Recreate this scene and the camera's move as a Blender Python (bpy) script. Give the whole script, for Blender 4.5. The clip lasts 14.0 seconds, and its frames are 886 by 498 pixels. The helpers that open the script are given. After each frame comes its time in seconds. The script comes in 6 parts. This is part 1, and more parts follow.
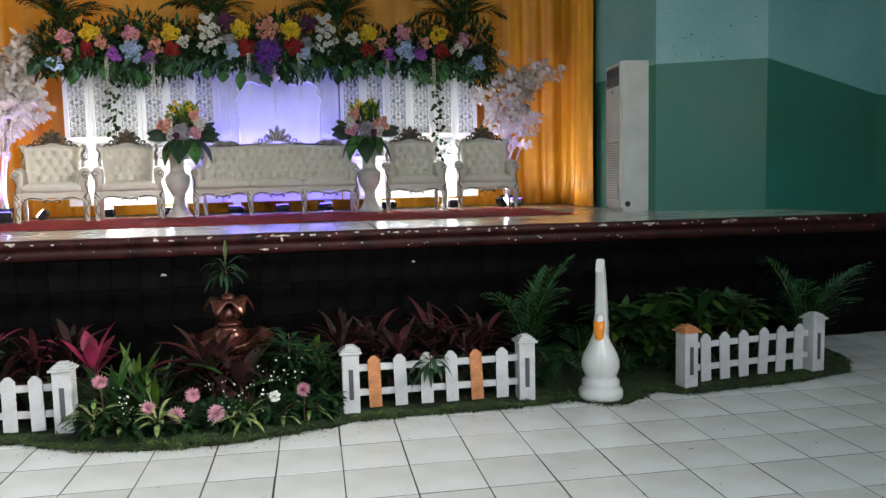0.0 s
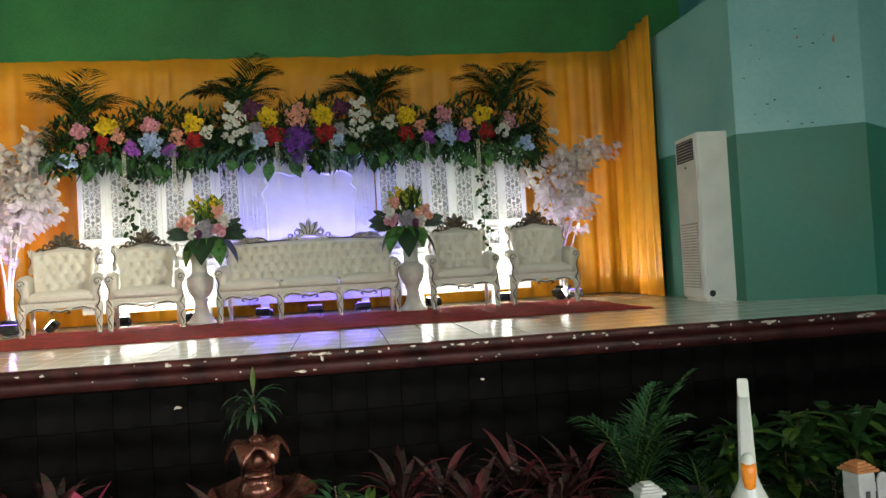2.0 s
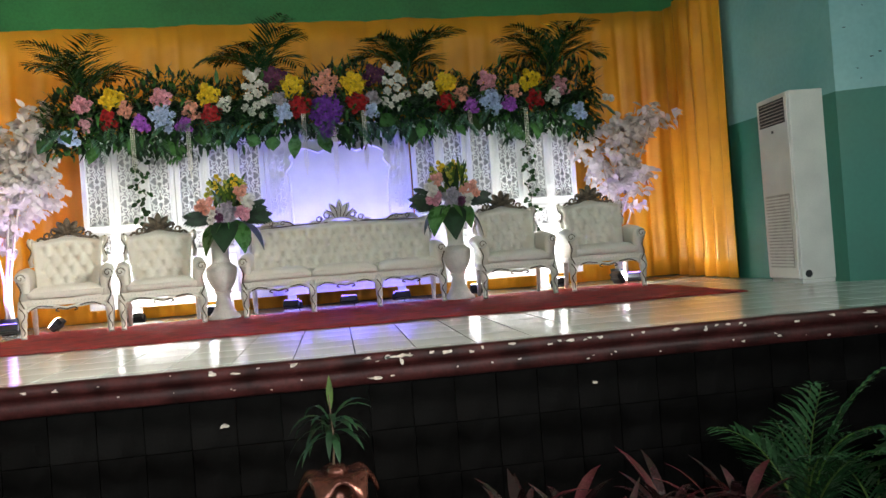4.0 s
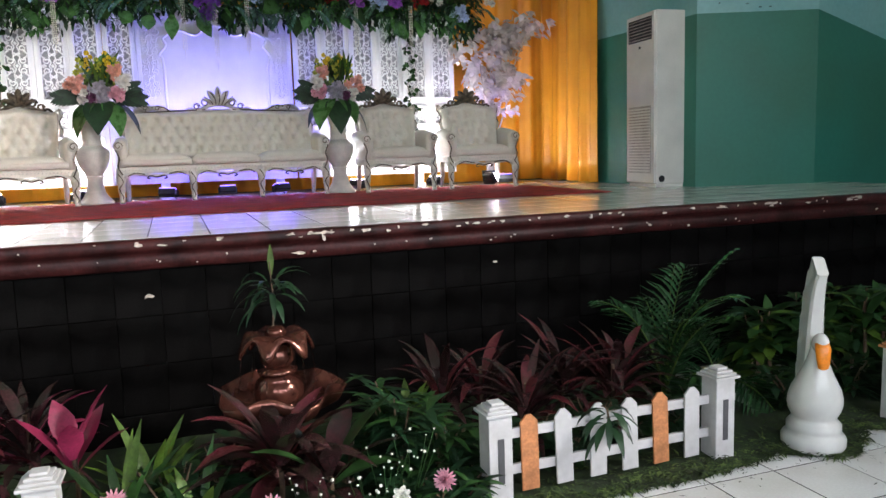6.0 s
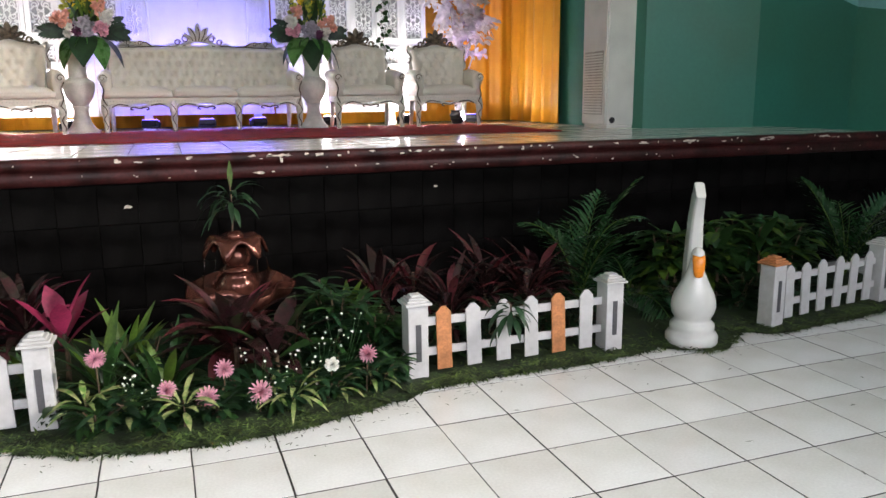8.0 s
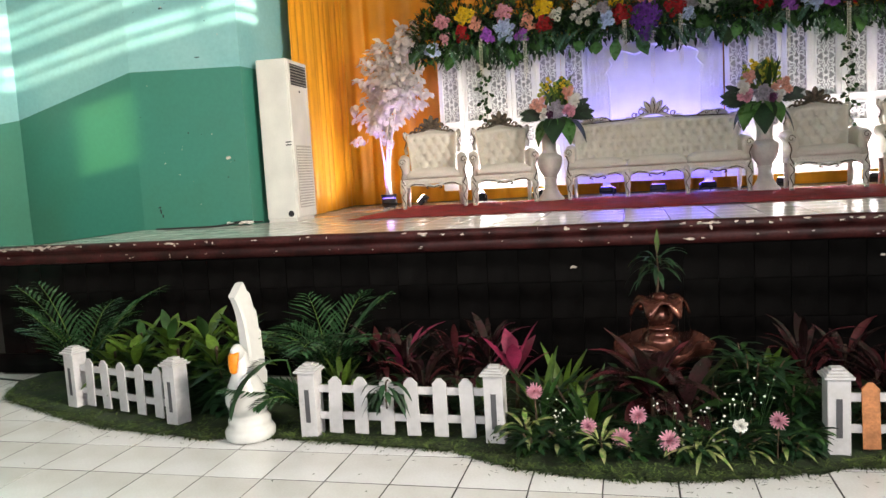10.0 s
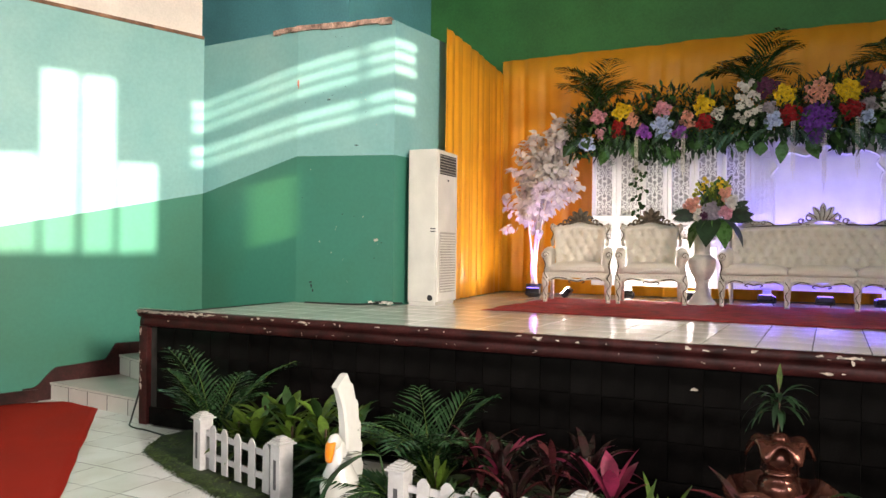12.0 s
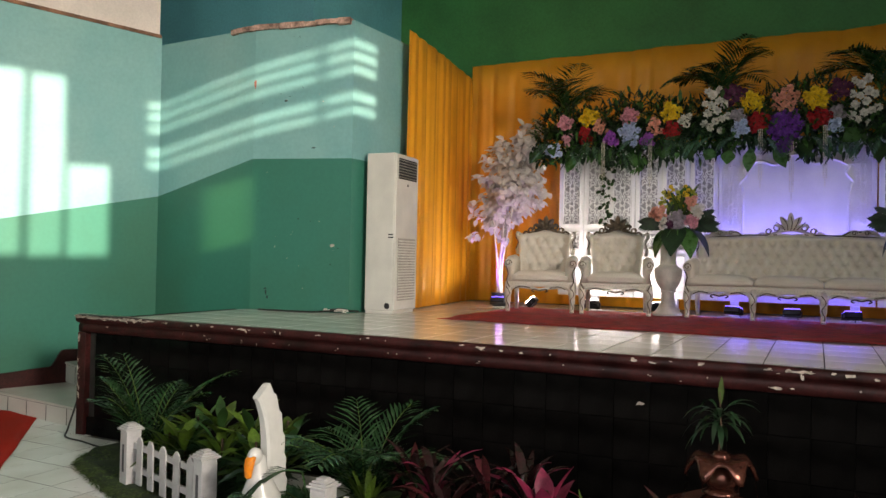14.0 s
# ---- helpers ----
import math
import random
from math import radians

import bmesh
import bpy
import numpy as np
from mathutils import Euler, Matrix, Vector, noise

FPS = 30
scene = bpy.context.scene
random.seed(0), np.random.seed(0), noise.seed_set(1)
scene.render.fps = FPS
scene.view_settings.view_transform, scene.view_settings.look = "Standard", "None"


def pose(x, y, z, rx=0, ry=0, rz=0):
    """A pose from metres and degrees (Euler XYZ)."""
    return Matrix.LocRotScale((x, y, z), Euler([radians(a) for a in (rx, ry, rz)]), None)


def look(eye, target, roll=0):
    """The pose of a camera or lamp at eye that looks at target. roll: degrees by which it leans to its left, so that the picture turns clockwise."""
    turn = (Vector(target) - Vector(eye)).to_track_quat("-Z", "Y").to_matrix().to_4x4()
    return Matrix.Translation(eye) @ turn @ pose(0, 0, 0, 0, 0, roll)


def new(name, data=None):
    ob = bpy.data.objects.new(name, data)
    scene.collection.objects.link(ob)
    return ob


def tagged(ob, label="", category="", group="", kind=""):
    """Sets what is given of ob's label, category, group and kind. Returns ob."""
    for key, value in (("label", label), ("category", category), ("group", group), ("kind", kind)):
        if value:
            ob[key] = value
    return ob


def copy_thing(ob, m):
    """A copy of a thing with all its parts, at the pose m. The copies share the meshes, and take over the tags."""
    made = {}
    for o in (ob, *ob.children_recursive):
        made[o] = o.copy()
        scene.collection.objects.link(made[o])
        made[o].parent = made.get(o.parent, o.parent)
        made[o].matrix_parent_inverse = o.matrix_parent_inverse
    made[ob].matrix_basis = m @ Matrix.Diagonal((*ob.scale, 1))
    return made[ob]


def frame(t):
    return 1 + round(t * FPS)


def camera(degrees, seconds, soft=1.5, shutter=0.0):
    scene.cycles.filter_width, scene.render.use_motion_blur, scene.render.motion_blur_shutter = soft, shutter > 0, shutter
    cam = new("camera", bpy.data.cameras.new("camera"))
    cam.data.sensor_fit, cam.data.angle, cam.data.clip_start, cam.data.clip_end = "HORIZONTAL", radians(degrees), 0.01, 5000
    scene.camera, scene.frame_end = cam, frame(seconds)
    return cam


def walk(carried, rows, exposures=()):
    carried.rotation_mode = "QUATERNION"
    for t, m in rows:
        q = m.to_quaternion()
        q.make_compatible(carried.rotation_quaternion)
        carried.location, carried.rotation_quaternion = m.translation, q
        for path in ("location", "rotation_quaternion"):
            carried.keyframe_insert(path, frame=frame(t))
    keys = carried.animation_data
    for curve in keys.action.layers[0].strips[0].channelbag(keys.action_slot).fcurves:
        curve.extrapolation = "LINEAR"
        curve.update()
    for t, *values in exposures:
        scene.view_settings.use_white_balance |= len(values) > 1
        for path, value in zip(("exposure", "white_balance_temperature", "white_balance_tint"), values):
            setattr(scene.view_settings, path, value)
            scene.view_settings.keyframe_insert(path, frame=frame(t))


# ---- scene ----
cam = camera(60.5, 14.0)
PATH = [
    (0, (0.572, -4.091, 1.44), (0.902, -2.127, 1.258), -1.3),
    (0.5, (0.551, -3.836, 1.471), (0.859, -1.868, 1.284), -1.8),
    (1, (0.559, -3.53, 1.523), (0.786, -1.545, 1.446), -2.0),
    (1.5, (0.548, -3.257, 1.534), (0.764, -1.27, 1.455), -1.4),
    (2, (0.451, -2.973, 1.546), (0.726, -0.992, 1.589), -3.3),
    (2.5, (0.383, -2.702, 1.552), (0.7, -0.727, 1.563), -3.4),
    (2.7, (0.367, -2.58, 1.562), (0.666, -0.602, 1.586), -3.9),
    (4.8, (-0.234, -1.869, 1.523), (0.047, 0.111, 1.489), -4.3),
    (5, (-0.291, -1.89, 1.519), (0.055, 0.078, 1.426), -2.0),
    (5.5, (-0.419, -2.069, 1.476), (0.133, -0.158, 1.266), -1.7),
    (6, (-0.421, -2.183, 1.449), (0.24, -0.313, 1.194), -1.8),
    (6.5, (-0.362, -2.327, 1.437), (0.402, -0.502, 1.146), -2.0),
    (7, (-0.335, -2.48, 1.41), (0.487, -0.693, 1.049), -1.2),
    (7.5, (-0.333, -2.64, 1.4), (0.537, -0.869, 1.075), 0.1),
    (8, (-0.344, -2.867, 1.384), (0.326, -1.025, 0.989), -0.6),
    (8.5, (-0.288, -3.032, 1.376), (0.011, -1.097, 0.97), -0.0),
    (9, (-0.251, -3.185, 1.412), (-0.284, -1.225, 1.017), -0.5),
    (9.2, (-0.271, -3.229, 1.412), (-0.41, -1.265, 1.062), -2.0),
    (11.3, (0.149, -3.338, 1.624), (-0.614, -1.491, 1.532), -0.1),
    (11.5, (0.172, -3.284, 1.628), (-0.599, -1.439, 1.576), -0.3),
    (12, (0.199, -3.162, 1.651), (-0.71, -1.381, 1.65), 0.6),
    (12.5, (0.282, -3.032, 1.664), (-0.693, -1.286, 1.659), 0.8),
    (13, (0.375, -2.93, 1.65), (-0.641, -1.21, 1.638), 1.8),
    (13.5, (0.43, -2.85, 1.635), (-0.511, -1.089, 1.602), 1.6),
    (14, (0.385, -2.806, 1.622), (-0.499, -1.012, 1.648), 1.2),
]
walk(cam, [(t, look(eye, target, roll)) for t, eye, target, roll in PATH], [(0, 1.5, 6050, 11), (1.2, 1.65, 6600, 4), (2.7, 1.7, 6650, 2), (4.8, 1.8, 6050, 11), (7.5, 1.85, 6250, 18), (9, 1.65, 6500, 15), (11.3, 1.65, 6900, 19), (12.4, 1.55, 7000, 20), (13.2, 1.22, 7000, 19), (14, 0.92, 6900, 17)])

# ---- light ----
SUN_DIR = Vector((-0.90, 0.42, -0.17)).normalized()
world = bpy.data.worlds.new("world")
scene.world = world
world.use_nodes = True
wn = world.node_tree.nodes
sky = wn.new("ShaderNodeTexSky")
sky.sky_type = "NISHITA"
sky.sun_disc = False
sky.sun_elevation = radians(9.7)
sky.sun_rotation = math.atan2(-SUN_DIR.x, -SUN_DIR.y)
world.node_tree.links.new(sky.outputs[0], wn["Background"].inputs[0])
wn["Background"].inputs[1].default_value = 0.12


def lamp(name, kind, m, energy, colour, **more):
    data = bpy.data.lights.new(name, kind)
    data.energy, data.color = energy, colour
    if kind == "SUN":
        data.angle = more["angle"]
    if kind == "AREA":
        data.shape, data.size, data.size_y, data.spread = "RECTANGLE", more["w"], more["h"], more["spread"]
    if kind == "SPOT":
        data.spot_size, data.spot_blend, data.shadow_soft_size = more["size"], 0.6, 0.03
    ob = new(name, data)
    ob.matrix_world = m
    return ob


lamp("sun", "SUN", look((20, -9, 8), Vector((20, -9, 8)) + SUN_DIR), 5.0, (1.0, 0.89, 0.68), angle=radians(0.45))
# daylight of the hall's back windows
for wx, power in ((-4.2, 20), (0.0, 18), (4.2, 21)):
    lamp("window_light", "AREA", look((wx, -7.9, 3.6), (wx * 0.55, -0.6, 0.0)), power, (0.97, 0.98, 1.0), w=2.4, h=1.7, spread=radians(95))
# added fill on the left wall: side window daylight plus bounce of the sun patch
lamp("side_window_fill", "AREA", look((7.85, -3.6, 5.0), (-7, 2.6, 2.4)), 160, (1.0, 0.96, 0.86), w=3.0, h=1.6, spread=radians(62))

# ---- materials ----


def mat(name, colour, rough=0.6, metal=0.0, vary=0.12, scale=8.0, bump=0.08, fine=90.0, random_tint=0.0, second=None, coat=0.0, translucent=0.0, spec=0.5):
    """A surface whose colour wanders at two scales, with fine relief."""
    m = bpy.data.materials.new(name)
    m.use_nodes = True
    n, li = m.node_tree.nodes, m.node_tree.links
    b = n["Principled BSDF"]
    b.inputs["Roughness"].default_value, b.inputs["Metallic"].default_value = rough, metal
    b.inputs["Coat Weight"].default_value = coat
    b.inputs["Specular IOR Level"].default_value = spec
    tc = n.new("ShaderNodeTexCoord")
    big, small = n.new("ShaderNodeTexNoise"), n.new("ShaderNodeTexNoise")
    big.inputs["Scale"].default_value, small.inputs["Scale"].default_value = scale, fine
    big.inputs["Detail"].default_value, small.inputs["Detail"].default_value = 5, 3
    for t in (big, small):
        li.new(tc.outputs["Object"], t.inputs["Vector"])
    ramp = n.new("ShaderNodeMix")
    ramp.data_type = "RGBA"
    other = second or tuple(c * (1 - 2.2 * vary) for c in colour)
    ramp.inputs["A"].default_value = (*other, 1)
    ramp.inputs["B"].default_value = (*(min(1, c * (1 + 0.6 * vary)) if not second else c for c in colour), 1)
    mr = n.new("ShaderNodeMapRange")
    mr.inputs["From Min"].default_value, mr.inputs["From Max"].default_value = 0.36, 0.62
    li.new(big.outputs["Fac"], mr.inputs["Value"])
    li.new(mr.outputs[0], ramp.inputs["Factor"])
    hs = n.new("ShaderNodeHueSaturation")
    li.new(ramp.outputs["Result"], hs.inputs["Color"])
    v = n.new("ShaderNodeMapRange")
    v.inputs["To Min"].default_value, v.inputs["To Max"].default_value = 1 - vary, 1 + vary
    v.inputs["From Min"].default_value, v.inputs["From Max"].default_value = 0.3, 0.7
    li.new(small.outputs["Fac"], v.inputs["Value"])
    if random_tint:
        info = n.new("ShaderNodeObjectInfo")
        geo = n.new("ShaderNodeNewGeometry")
        add = n.new("ShaderNodeMath")
        add.operation = "ADD"
        li.new(info.outputs["Random"], add.inputs[0])
        li.new(geo.outputs["Random Per Island"], add.inputs[1])
        fr = n.new("ShaderNodeMath")
        fr.operation = "FRACT"
        li.new(add.outputs[0], fr.inputs[0])
        rr = n.new("ShaderNodeMapRange")
        rr.inputs["To Min"].default_value, rr.inputs["To Max"].default_value = 1 - random_tint, 1 + random_tint
        li.new(fr.outputs[0], rr.inputs["Value"])
        mul = n.new("ShaderNodeMath")
        mul.operation = "MULTIPLY"
        li.new(v.outputs[0], mul.inputs[0])
        li.new(rr.outputs[0], mul.inputs[1])
        li.new(mul.outputs[0], hs.inputs["Value"])
    else:
        li.new(v.outputs[0], hs.inputs["Value"])
    li.new(hs.outputs[0], b.inputs["Base Color"])
    rv = n.new("ShaderNodeMapRange")
    rv.inputs["To Min"].default_value, rv.inputs["To Max"].default_value = max(0.03, rough * 0.75), min(1, rough * 1.25)
    li.new(big.outputs["Fac"], rv.inputs["Value"])
    li.new(rv.outputs[0], b.inputs["Roughness"])
    if bump:
        bp = n.new("ShaderNodeBump")
        bp.inputs["Strength"].default_value, bp.inputs["Distance"].default_value = bump, 0.01
        li.new(small.outputs["Fac"], bp.inputs["Height"])
        li.new(bp.outputs[0], b.inputs["Normal"])
    if translucent:
        tr, mix, out = n.new("ShaderNodeBsdfTranslucent"), n.new("ShaderNodeMixShader"), n["Material Output"]
        li.new(hs.outputs[0], tr.inputs["Color"])
        mix.inputs[0].default_value = translucent
        li.new(b.outputs[0], mix.inputs[1])
        li.new(tr.outputs[0], mix.inputs[2])
        li.new(mix.outputs[0], out.inputs["Surface"])
    return m


def glow(name, colour, strength):
    m = bpy.data.materials.new(name)
    m.use_nodes = True
    b = m.node_tree.nodes["Principled BSDF"]
    b.inputs["Base Color"].default_value = (*colour, 1)
    b.inputs["Emission Color"].default_value = (*colour, 1)
    b.inputs["Emission Strength"].default_value = strength
    return m


M_TILE = mat("white_floor_tile", (0.8, 0.8, 0.79), 0.2, vary=0.05, scale=1.7, bump=0.02, random_tint=0.05, second=(0.66, 0.65, 0.61))
M_STAGE_TILE = mat("stage_tile", (0.66, 0.65, 0.6), 0.13, vary=0.05, scale=1.5, bump=0.02, random_tint=0.05)
M_GROUT = mat("dark_grout", (0.035, 0.032, 0.03), 0.9, vary=0.2)
M_BLACK_TILE = mat("black_glazed_tile", (0.0048, 0.0044, 0.0042), 0.12, vary=0.3, scale=5, bump=0.012, random_tint=0.15, spec=0.035)
M_BLACK_GROUT = mat("black_grout", (0.035, 0.033, 0.03), 0.7, spec=0.05)
M_MAROON = mat("maroon_paint", (0.04, 0.0085, 0.008), 0.5, vary=0.3, scale=6, bump=0.2, fine=45, spec=0.25)
M_CHIP = mat("bare_plaster", (0.55, 0.47, 0.4), 0.85, vary=0.15, scale=30)
M_GREEN = mat("green_wall_paint", (0.036, 0.19, 0.14), 0.42, vary=0.04, scale=0.9, bump=0.035, fine=24, second=(0.04, 0.165, 0.112), spec=0.4)
M_TEAL = mat("turquoise_wall_paint", (0.185, 0.415, 0.42), 0.42, vary=0.05, scale=1.3, bump=0.05, fine=24, second=(0.23, 0.455, 0.45))
M_BLUE = mat("blue_wall_paint", (0.10, 0.36, 0.42), 0.5, vary=0.08, scale=1.2, bump=0.1, fine=35)
M_DEEP_GREEN = mat("deep_green_paint", (0.04, 0.22, 0.06), 0.55, vary=0.1, scale=1.2, bump=0.1, fine=35)
M_WHITE_WALL = mat("white_plaster", (0.76, 0.7, 0.66), 0.8, vary=0.06, scale=1.5, bump=0.12, fine=40)
M_CEILING = mat("ceiling_paint", (0.7, 0.7, 0.68), 0.85, vary=0.05, scale=1.5)
M_CURTAIN = mat("gold_satin", (0.84, 0.385, 0.025), 0.4, vary=0.08, scale=3, bump=0.06, fine=220, second=(0.76, 0.33, 0.02), translucent=0.12)
M_RED = mat("red_carpet", (0.36, 0.02, 0.02), 0.95, vary=0.22, scale=9, bump=0.6, fine=260)
M_RED_FELT = mat("red_felt", (0.36, 0.022, 0.013), 0.97, vary=0.06, scale=2, bump=0.4, fine=240, spec=0.08)
M_WHITE = mat("white_gloss_paint", (0.78, 0.78, 0.76), 0.35, vary=0.06, scale=6, bump=0.06)
M_FENCE = mat("fence_white_paint", (0.53, 0.52, 0.52), 0.5, vary=0.05, scale=9, bump=0.12, fine=40, second=(0.45, 0.44, 0.43))
M_ORANGE = mat("bare_orange_wood", (0.5, 0.2, 0.075), 0.7, vary=0.16, scale=14, bump=0.2)
M_DARKPANEL = mat("grey_inset", (0.07, 0.07, 0.075), 0.6)
M_PLASTIC = mat("aged_white_plastic", (0.7, 0.68, 0.63), 0.38, vary=0.05, scale=3, bump=0.03)
M_GRILLE = mat("dark_grille", (0.02, 0.02, 0.02), 0.5)
M_GRILLE_BEIGE = mat("beige_grille", (0.42, 0.4, 0.35), 0.5)
M_LEATHER = mat("cream_leather", (0.8, 0.74, 0.65), 0.36, vary=0.06, scale=6, bump=0.08, fine=140, second=(0.74, 0.67, 0.57))
M_CREAM_WOOD = mat("cream_painted_wood", (0.66, 0.61, 0.53), 0.4, vary=0.1, scale=10, bump=0.1)
M_GOLD = mat("antique_gold_edge", (0.16, 0.125, 0.085), 0.45, metal=0.35, vary=0.3, scale=18)
M_PANEL = mat("white_lacquer_panel", (0.8, 0.8, 0.8), 0.4, vary=0.03, scale=4, bump=0.03)
M_STONE = mat("white_urn_plaster", (0.72, 0.68, 0.62), 0.6, vary=0.08, scale=8, bump=0.2)
M_COPPER = mat("copper_glaze", (0.14, 0.05, 0.034), 0.22, metal=0.65, vary=0.35, scale=9, bump=0.2, fine=34, second=(0.07, 0.022, 0.016))
M_SWAN = mat("swan_white_enamel", (0.58, 0.58, 0.55), 0.25, vary=0.025, scale=6, bump=0.04, fine=25)
M_BEAK = mat("orange_enamel", (0.85, 0.25, 0.01), 0.35)
M_BLACK = mat("black_plastic", (0.012, 0.012, 0.014), 0.45)
M_GRASS = mat("turf_green", (0.034, 0.062, 0.015), 0.85, vary=0.3, scale=12, bump=0.2, random_tint=0.4)
M_LEAF = mat("leaf_green", (0.026, 0.072, 0.017), 0.4, vary=0.2, scale=14, random_tint=0.45, translucent=0.15)
M_LEAF_DARK = mat("leaf_dark_green", (0.013, 0.042, 0.015), 0.45, vary=0.2, scale=14, random_tint=0.4, translucent=0.1)
M_LEAF_LIME = mat("leaf_lime", (0.088, 0.16, 0.02), 0.42, vary=0.2, scale=14, random_tint=0.35, translucent=0.2)
M_LEAF_BROAD = mat("broad_leaf_green", (0.08, 0.2, 0.055), 0.28, vary=0.2, scale=14, random_tint=0.35, translucent=0.35)
# lighter than the palm leaf: flood light from below is put into its colour
M_FERN = mat("fern_lit_blue_green", (0.12, 0.24, 0.15), 0.35, vary=0.2, scale=14, random_tint=0.35, second=(0.06, 0.16, 0.09), translucent=0.35)
M_LEAF_CREAM = mat("leaf_variegated", (0.36, 0.37, 0.16), 0.45, vary=0.2, scale=30, random_tint=0.25, second=(0.1, 0.2, 0.04), translucent=0.2)
M_LEAF_RED = mat("leaf_wine_red", (0.04, 0.0135, 0.016), 0.25, vary=0.25, scale=14, random_tint=0.55, second=(0.018, 0.014, 0.01), translucent=0.15)
M_LEAF_CRIMSON = mat("leaf_crimson", (0.092, 0.018, 0.025), 0.25, vary=0.25, scale=14, random_tint=0.4, second=(0.07, 0.02, 0.018), translucent=0.2)
M_LEAF_PINK = mat("leaf_magenta", (0.26, 0.023, 0.068), 0.4, vary=0.15, scale=14, random_tint=0.25, translucent=0.25)
M_LEAF_WHITE = mat("silk_leaf_white", (0.78, 0.74, 0.72), 0.6, vary=0.06, scale=14, random_tint=0.12, translucent=0.3)
M_PALM = mat("palm_leaf_green", (0.045, 0.105, 0.042), 0.26, vary=0.2, scale=14, random_tint=0.4, second=(0.024, 0.07, 0.028), translucent=0.2)
M_STEM = mat("stem_brown", (0.09, 0.055, 0.03), 0.8, vary=0.25, scale=25)
M_WIRE = mat("black_cable", (0.015, 0.015, 0.015), 0.5)
M_BEAD = mat("cream_bead", (0.85, 0.82, 0.68), 0.4)
FLOWER = {
    "yellow": mat("petal_yellow", (0.86, 0.62, 0.02), 0.55, random_tint=0.15, translucent=0.15),
    "white": mat("petal_white", (0.8, 0.79, 0.72), 0.55, random_tint=0.08, translucent=0.15),
    "pink": mat("petal_pink", (0.74, 0.34, 0.42), 0.55, random_tint=0.2, translucent=0.15),
    "salmon": mat("petal_salmon", (0.82, 0.4, 0.3), 0.55, random_tint=0.2, translucent=0.15),
    "red": mat("petal_red", (0.42, 0.014, 0.02), 0.55, random_tint=0.2, translucent=0.1),
    "violet": mat("petal_violet", (0.2, 0.05, 0.42), 0.55, random_tint=0.2, translucent=0.15),
    "purple": mat("petal_purple", (0.44, 0.12, 0.62), 0.55, random_tint=0.25, translucent=0.15),
    "blue": mat("petal_pale_blue", (0.52, 0.64, 0.88), 0.55, random_tint=0.15, translucent=0.15),
    "grey": mat("petal_grey_lilac", (0.42, 0.38, 0.44), 0.6, random_tint=0.15, translucent=0.15),
    "plum": mat("petal_plum", (0.13, 0.03, 0.09), 0.55, random_tint=0.25, translucent=0.1),
    "lime": mat("petal_lime", (0.5, 0.52, 0.06), 0.6, random_tint=0.2, translucent=0.15),
    "rose": mat("petal_soft_rose", (0.72, 0.36, 0.44), 0.55, random_tint=0.15, translucent=0.2),
}

# ---- building helpers ----


def mesh_of(bm, name, material, smooth=False):
    me = bpy.data.meshes.new(name)
    bm.to_mesh(me)
    bm.free()
    for m in material if isinstance(material, (list, tuple)) else (material,):
        me.materials.append(m)
    if smooth:
        for p in me.polygons:
            p.use_smooth = True
    return me


def part(name, bm, material=None, parent=None, label="", smooth=False):
    ob = new(name, mesh_of(bm, name, material, smooth) if isinstance(bm, bmesh.types.BMesh) else bm)
    if parent:
        ob.parent = parent
    if label:
        ob["label"] = label
    return ob


def thing(name, m, label, category, group="", kind=""):
    ob = new(name)
    ob.empty_display_size = 0.05
    ob.matrix_world = m
    return tagged(ob, label, category, group, kind)


def structure(name, bm, material, label, category, smooth=False):
    return tagged(part(name, bm, material, None, "", smooth), label, category, "", "structure")


def add_box(bm, x0, x1, y0, y1, z0, z1, bevel=0.0, m=None, mi=0):
    r = bmesh.ops.create_cube(bm, size=1)
    mm = Matrix.LocRotScale(((x0 + x1) / 2, (y0 + y1) / 2, (z0 + z1) / 2), None, (abs(x1 - x0), abs(y1 - y0), abs(z1 - z0)))
    bmesh.ops.transform(bm, matrix=mm, verts=r["verts"])
    faces = {f for v in r["verts"] for f in v.link_faces}
    vs = r["verts"]
    if bevel:
        e = list({e for v in vs for e in v.link_edges})
        out = bmesh.ops.bevel(bm, geom=e, offset=bevel, segments=2, profile=0.5, affect="EDGES")
        faces = set(out["faces"]) | {f for f in faces if f.is_valid}
        vs = list({v for f in faces for v in f.verts})
    for f in faces:
        f.material_index = mi
    if m is not None:
        bmesh.ops.transform(bm, matrix=m, verts=vs)
    return bm


def box(x0, x1, y0, y1, z0, z1, bevel=0.0, m=None):
    return add_box(bmesh.new(), x0, x1, y0, y1, z0, z1, bevel, m)


def add_lathe(bm, profile, seg=24, m=None, squash=1.0):
    rings = []
    for r, z in profile:
        rings.append([bm.verts.new((r * math.cos(2 * math.pi * i / seg), squash * r * math.sin(2 * math.pi * i / seg), z)) for i in range(seg)])
    for a, b in zip(rings, rings[1:]):
        for i in range(seg):
            bm.faces.new((a[i], a[(i + 1) % seg], b[(i + 1) % seg], b[i]))
    bm.faces.new(list(reversed(rings[0])))
    bm.faces.new(rings[-1])
    if m is not None:
        bmesh.ops.transform(bm, matrix=m, verts=[v for ring in rings for v in ring])
    return bm


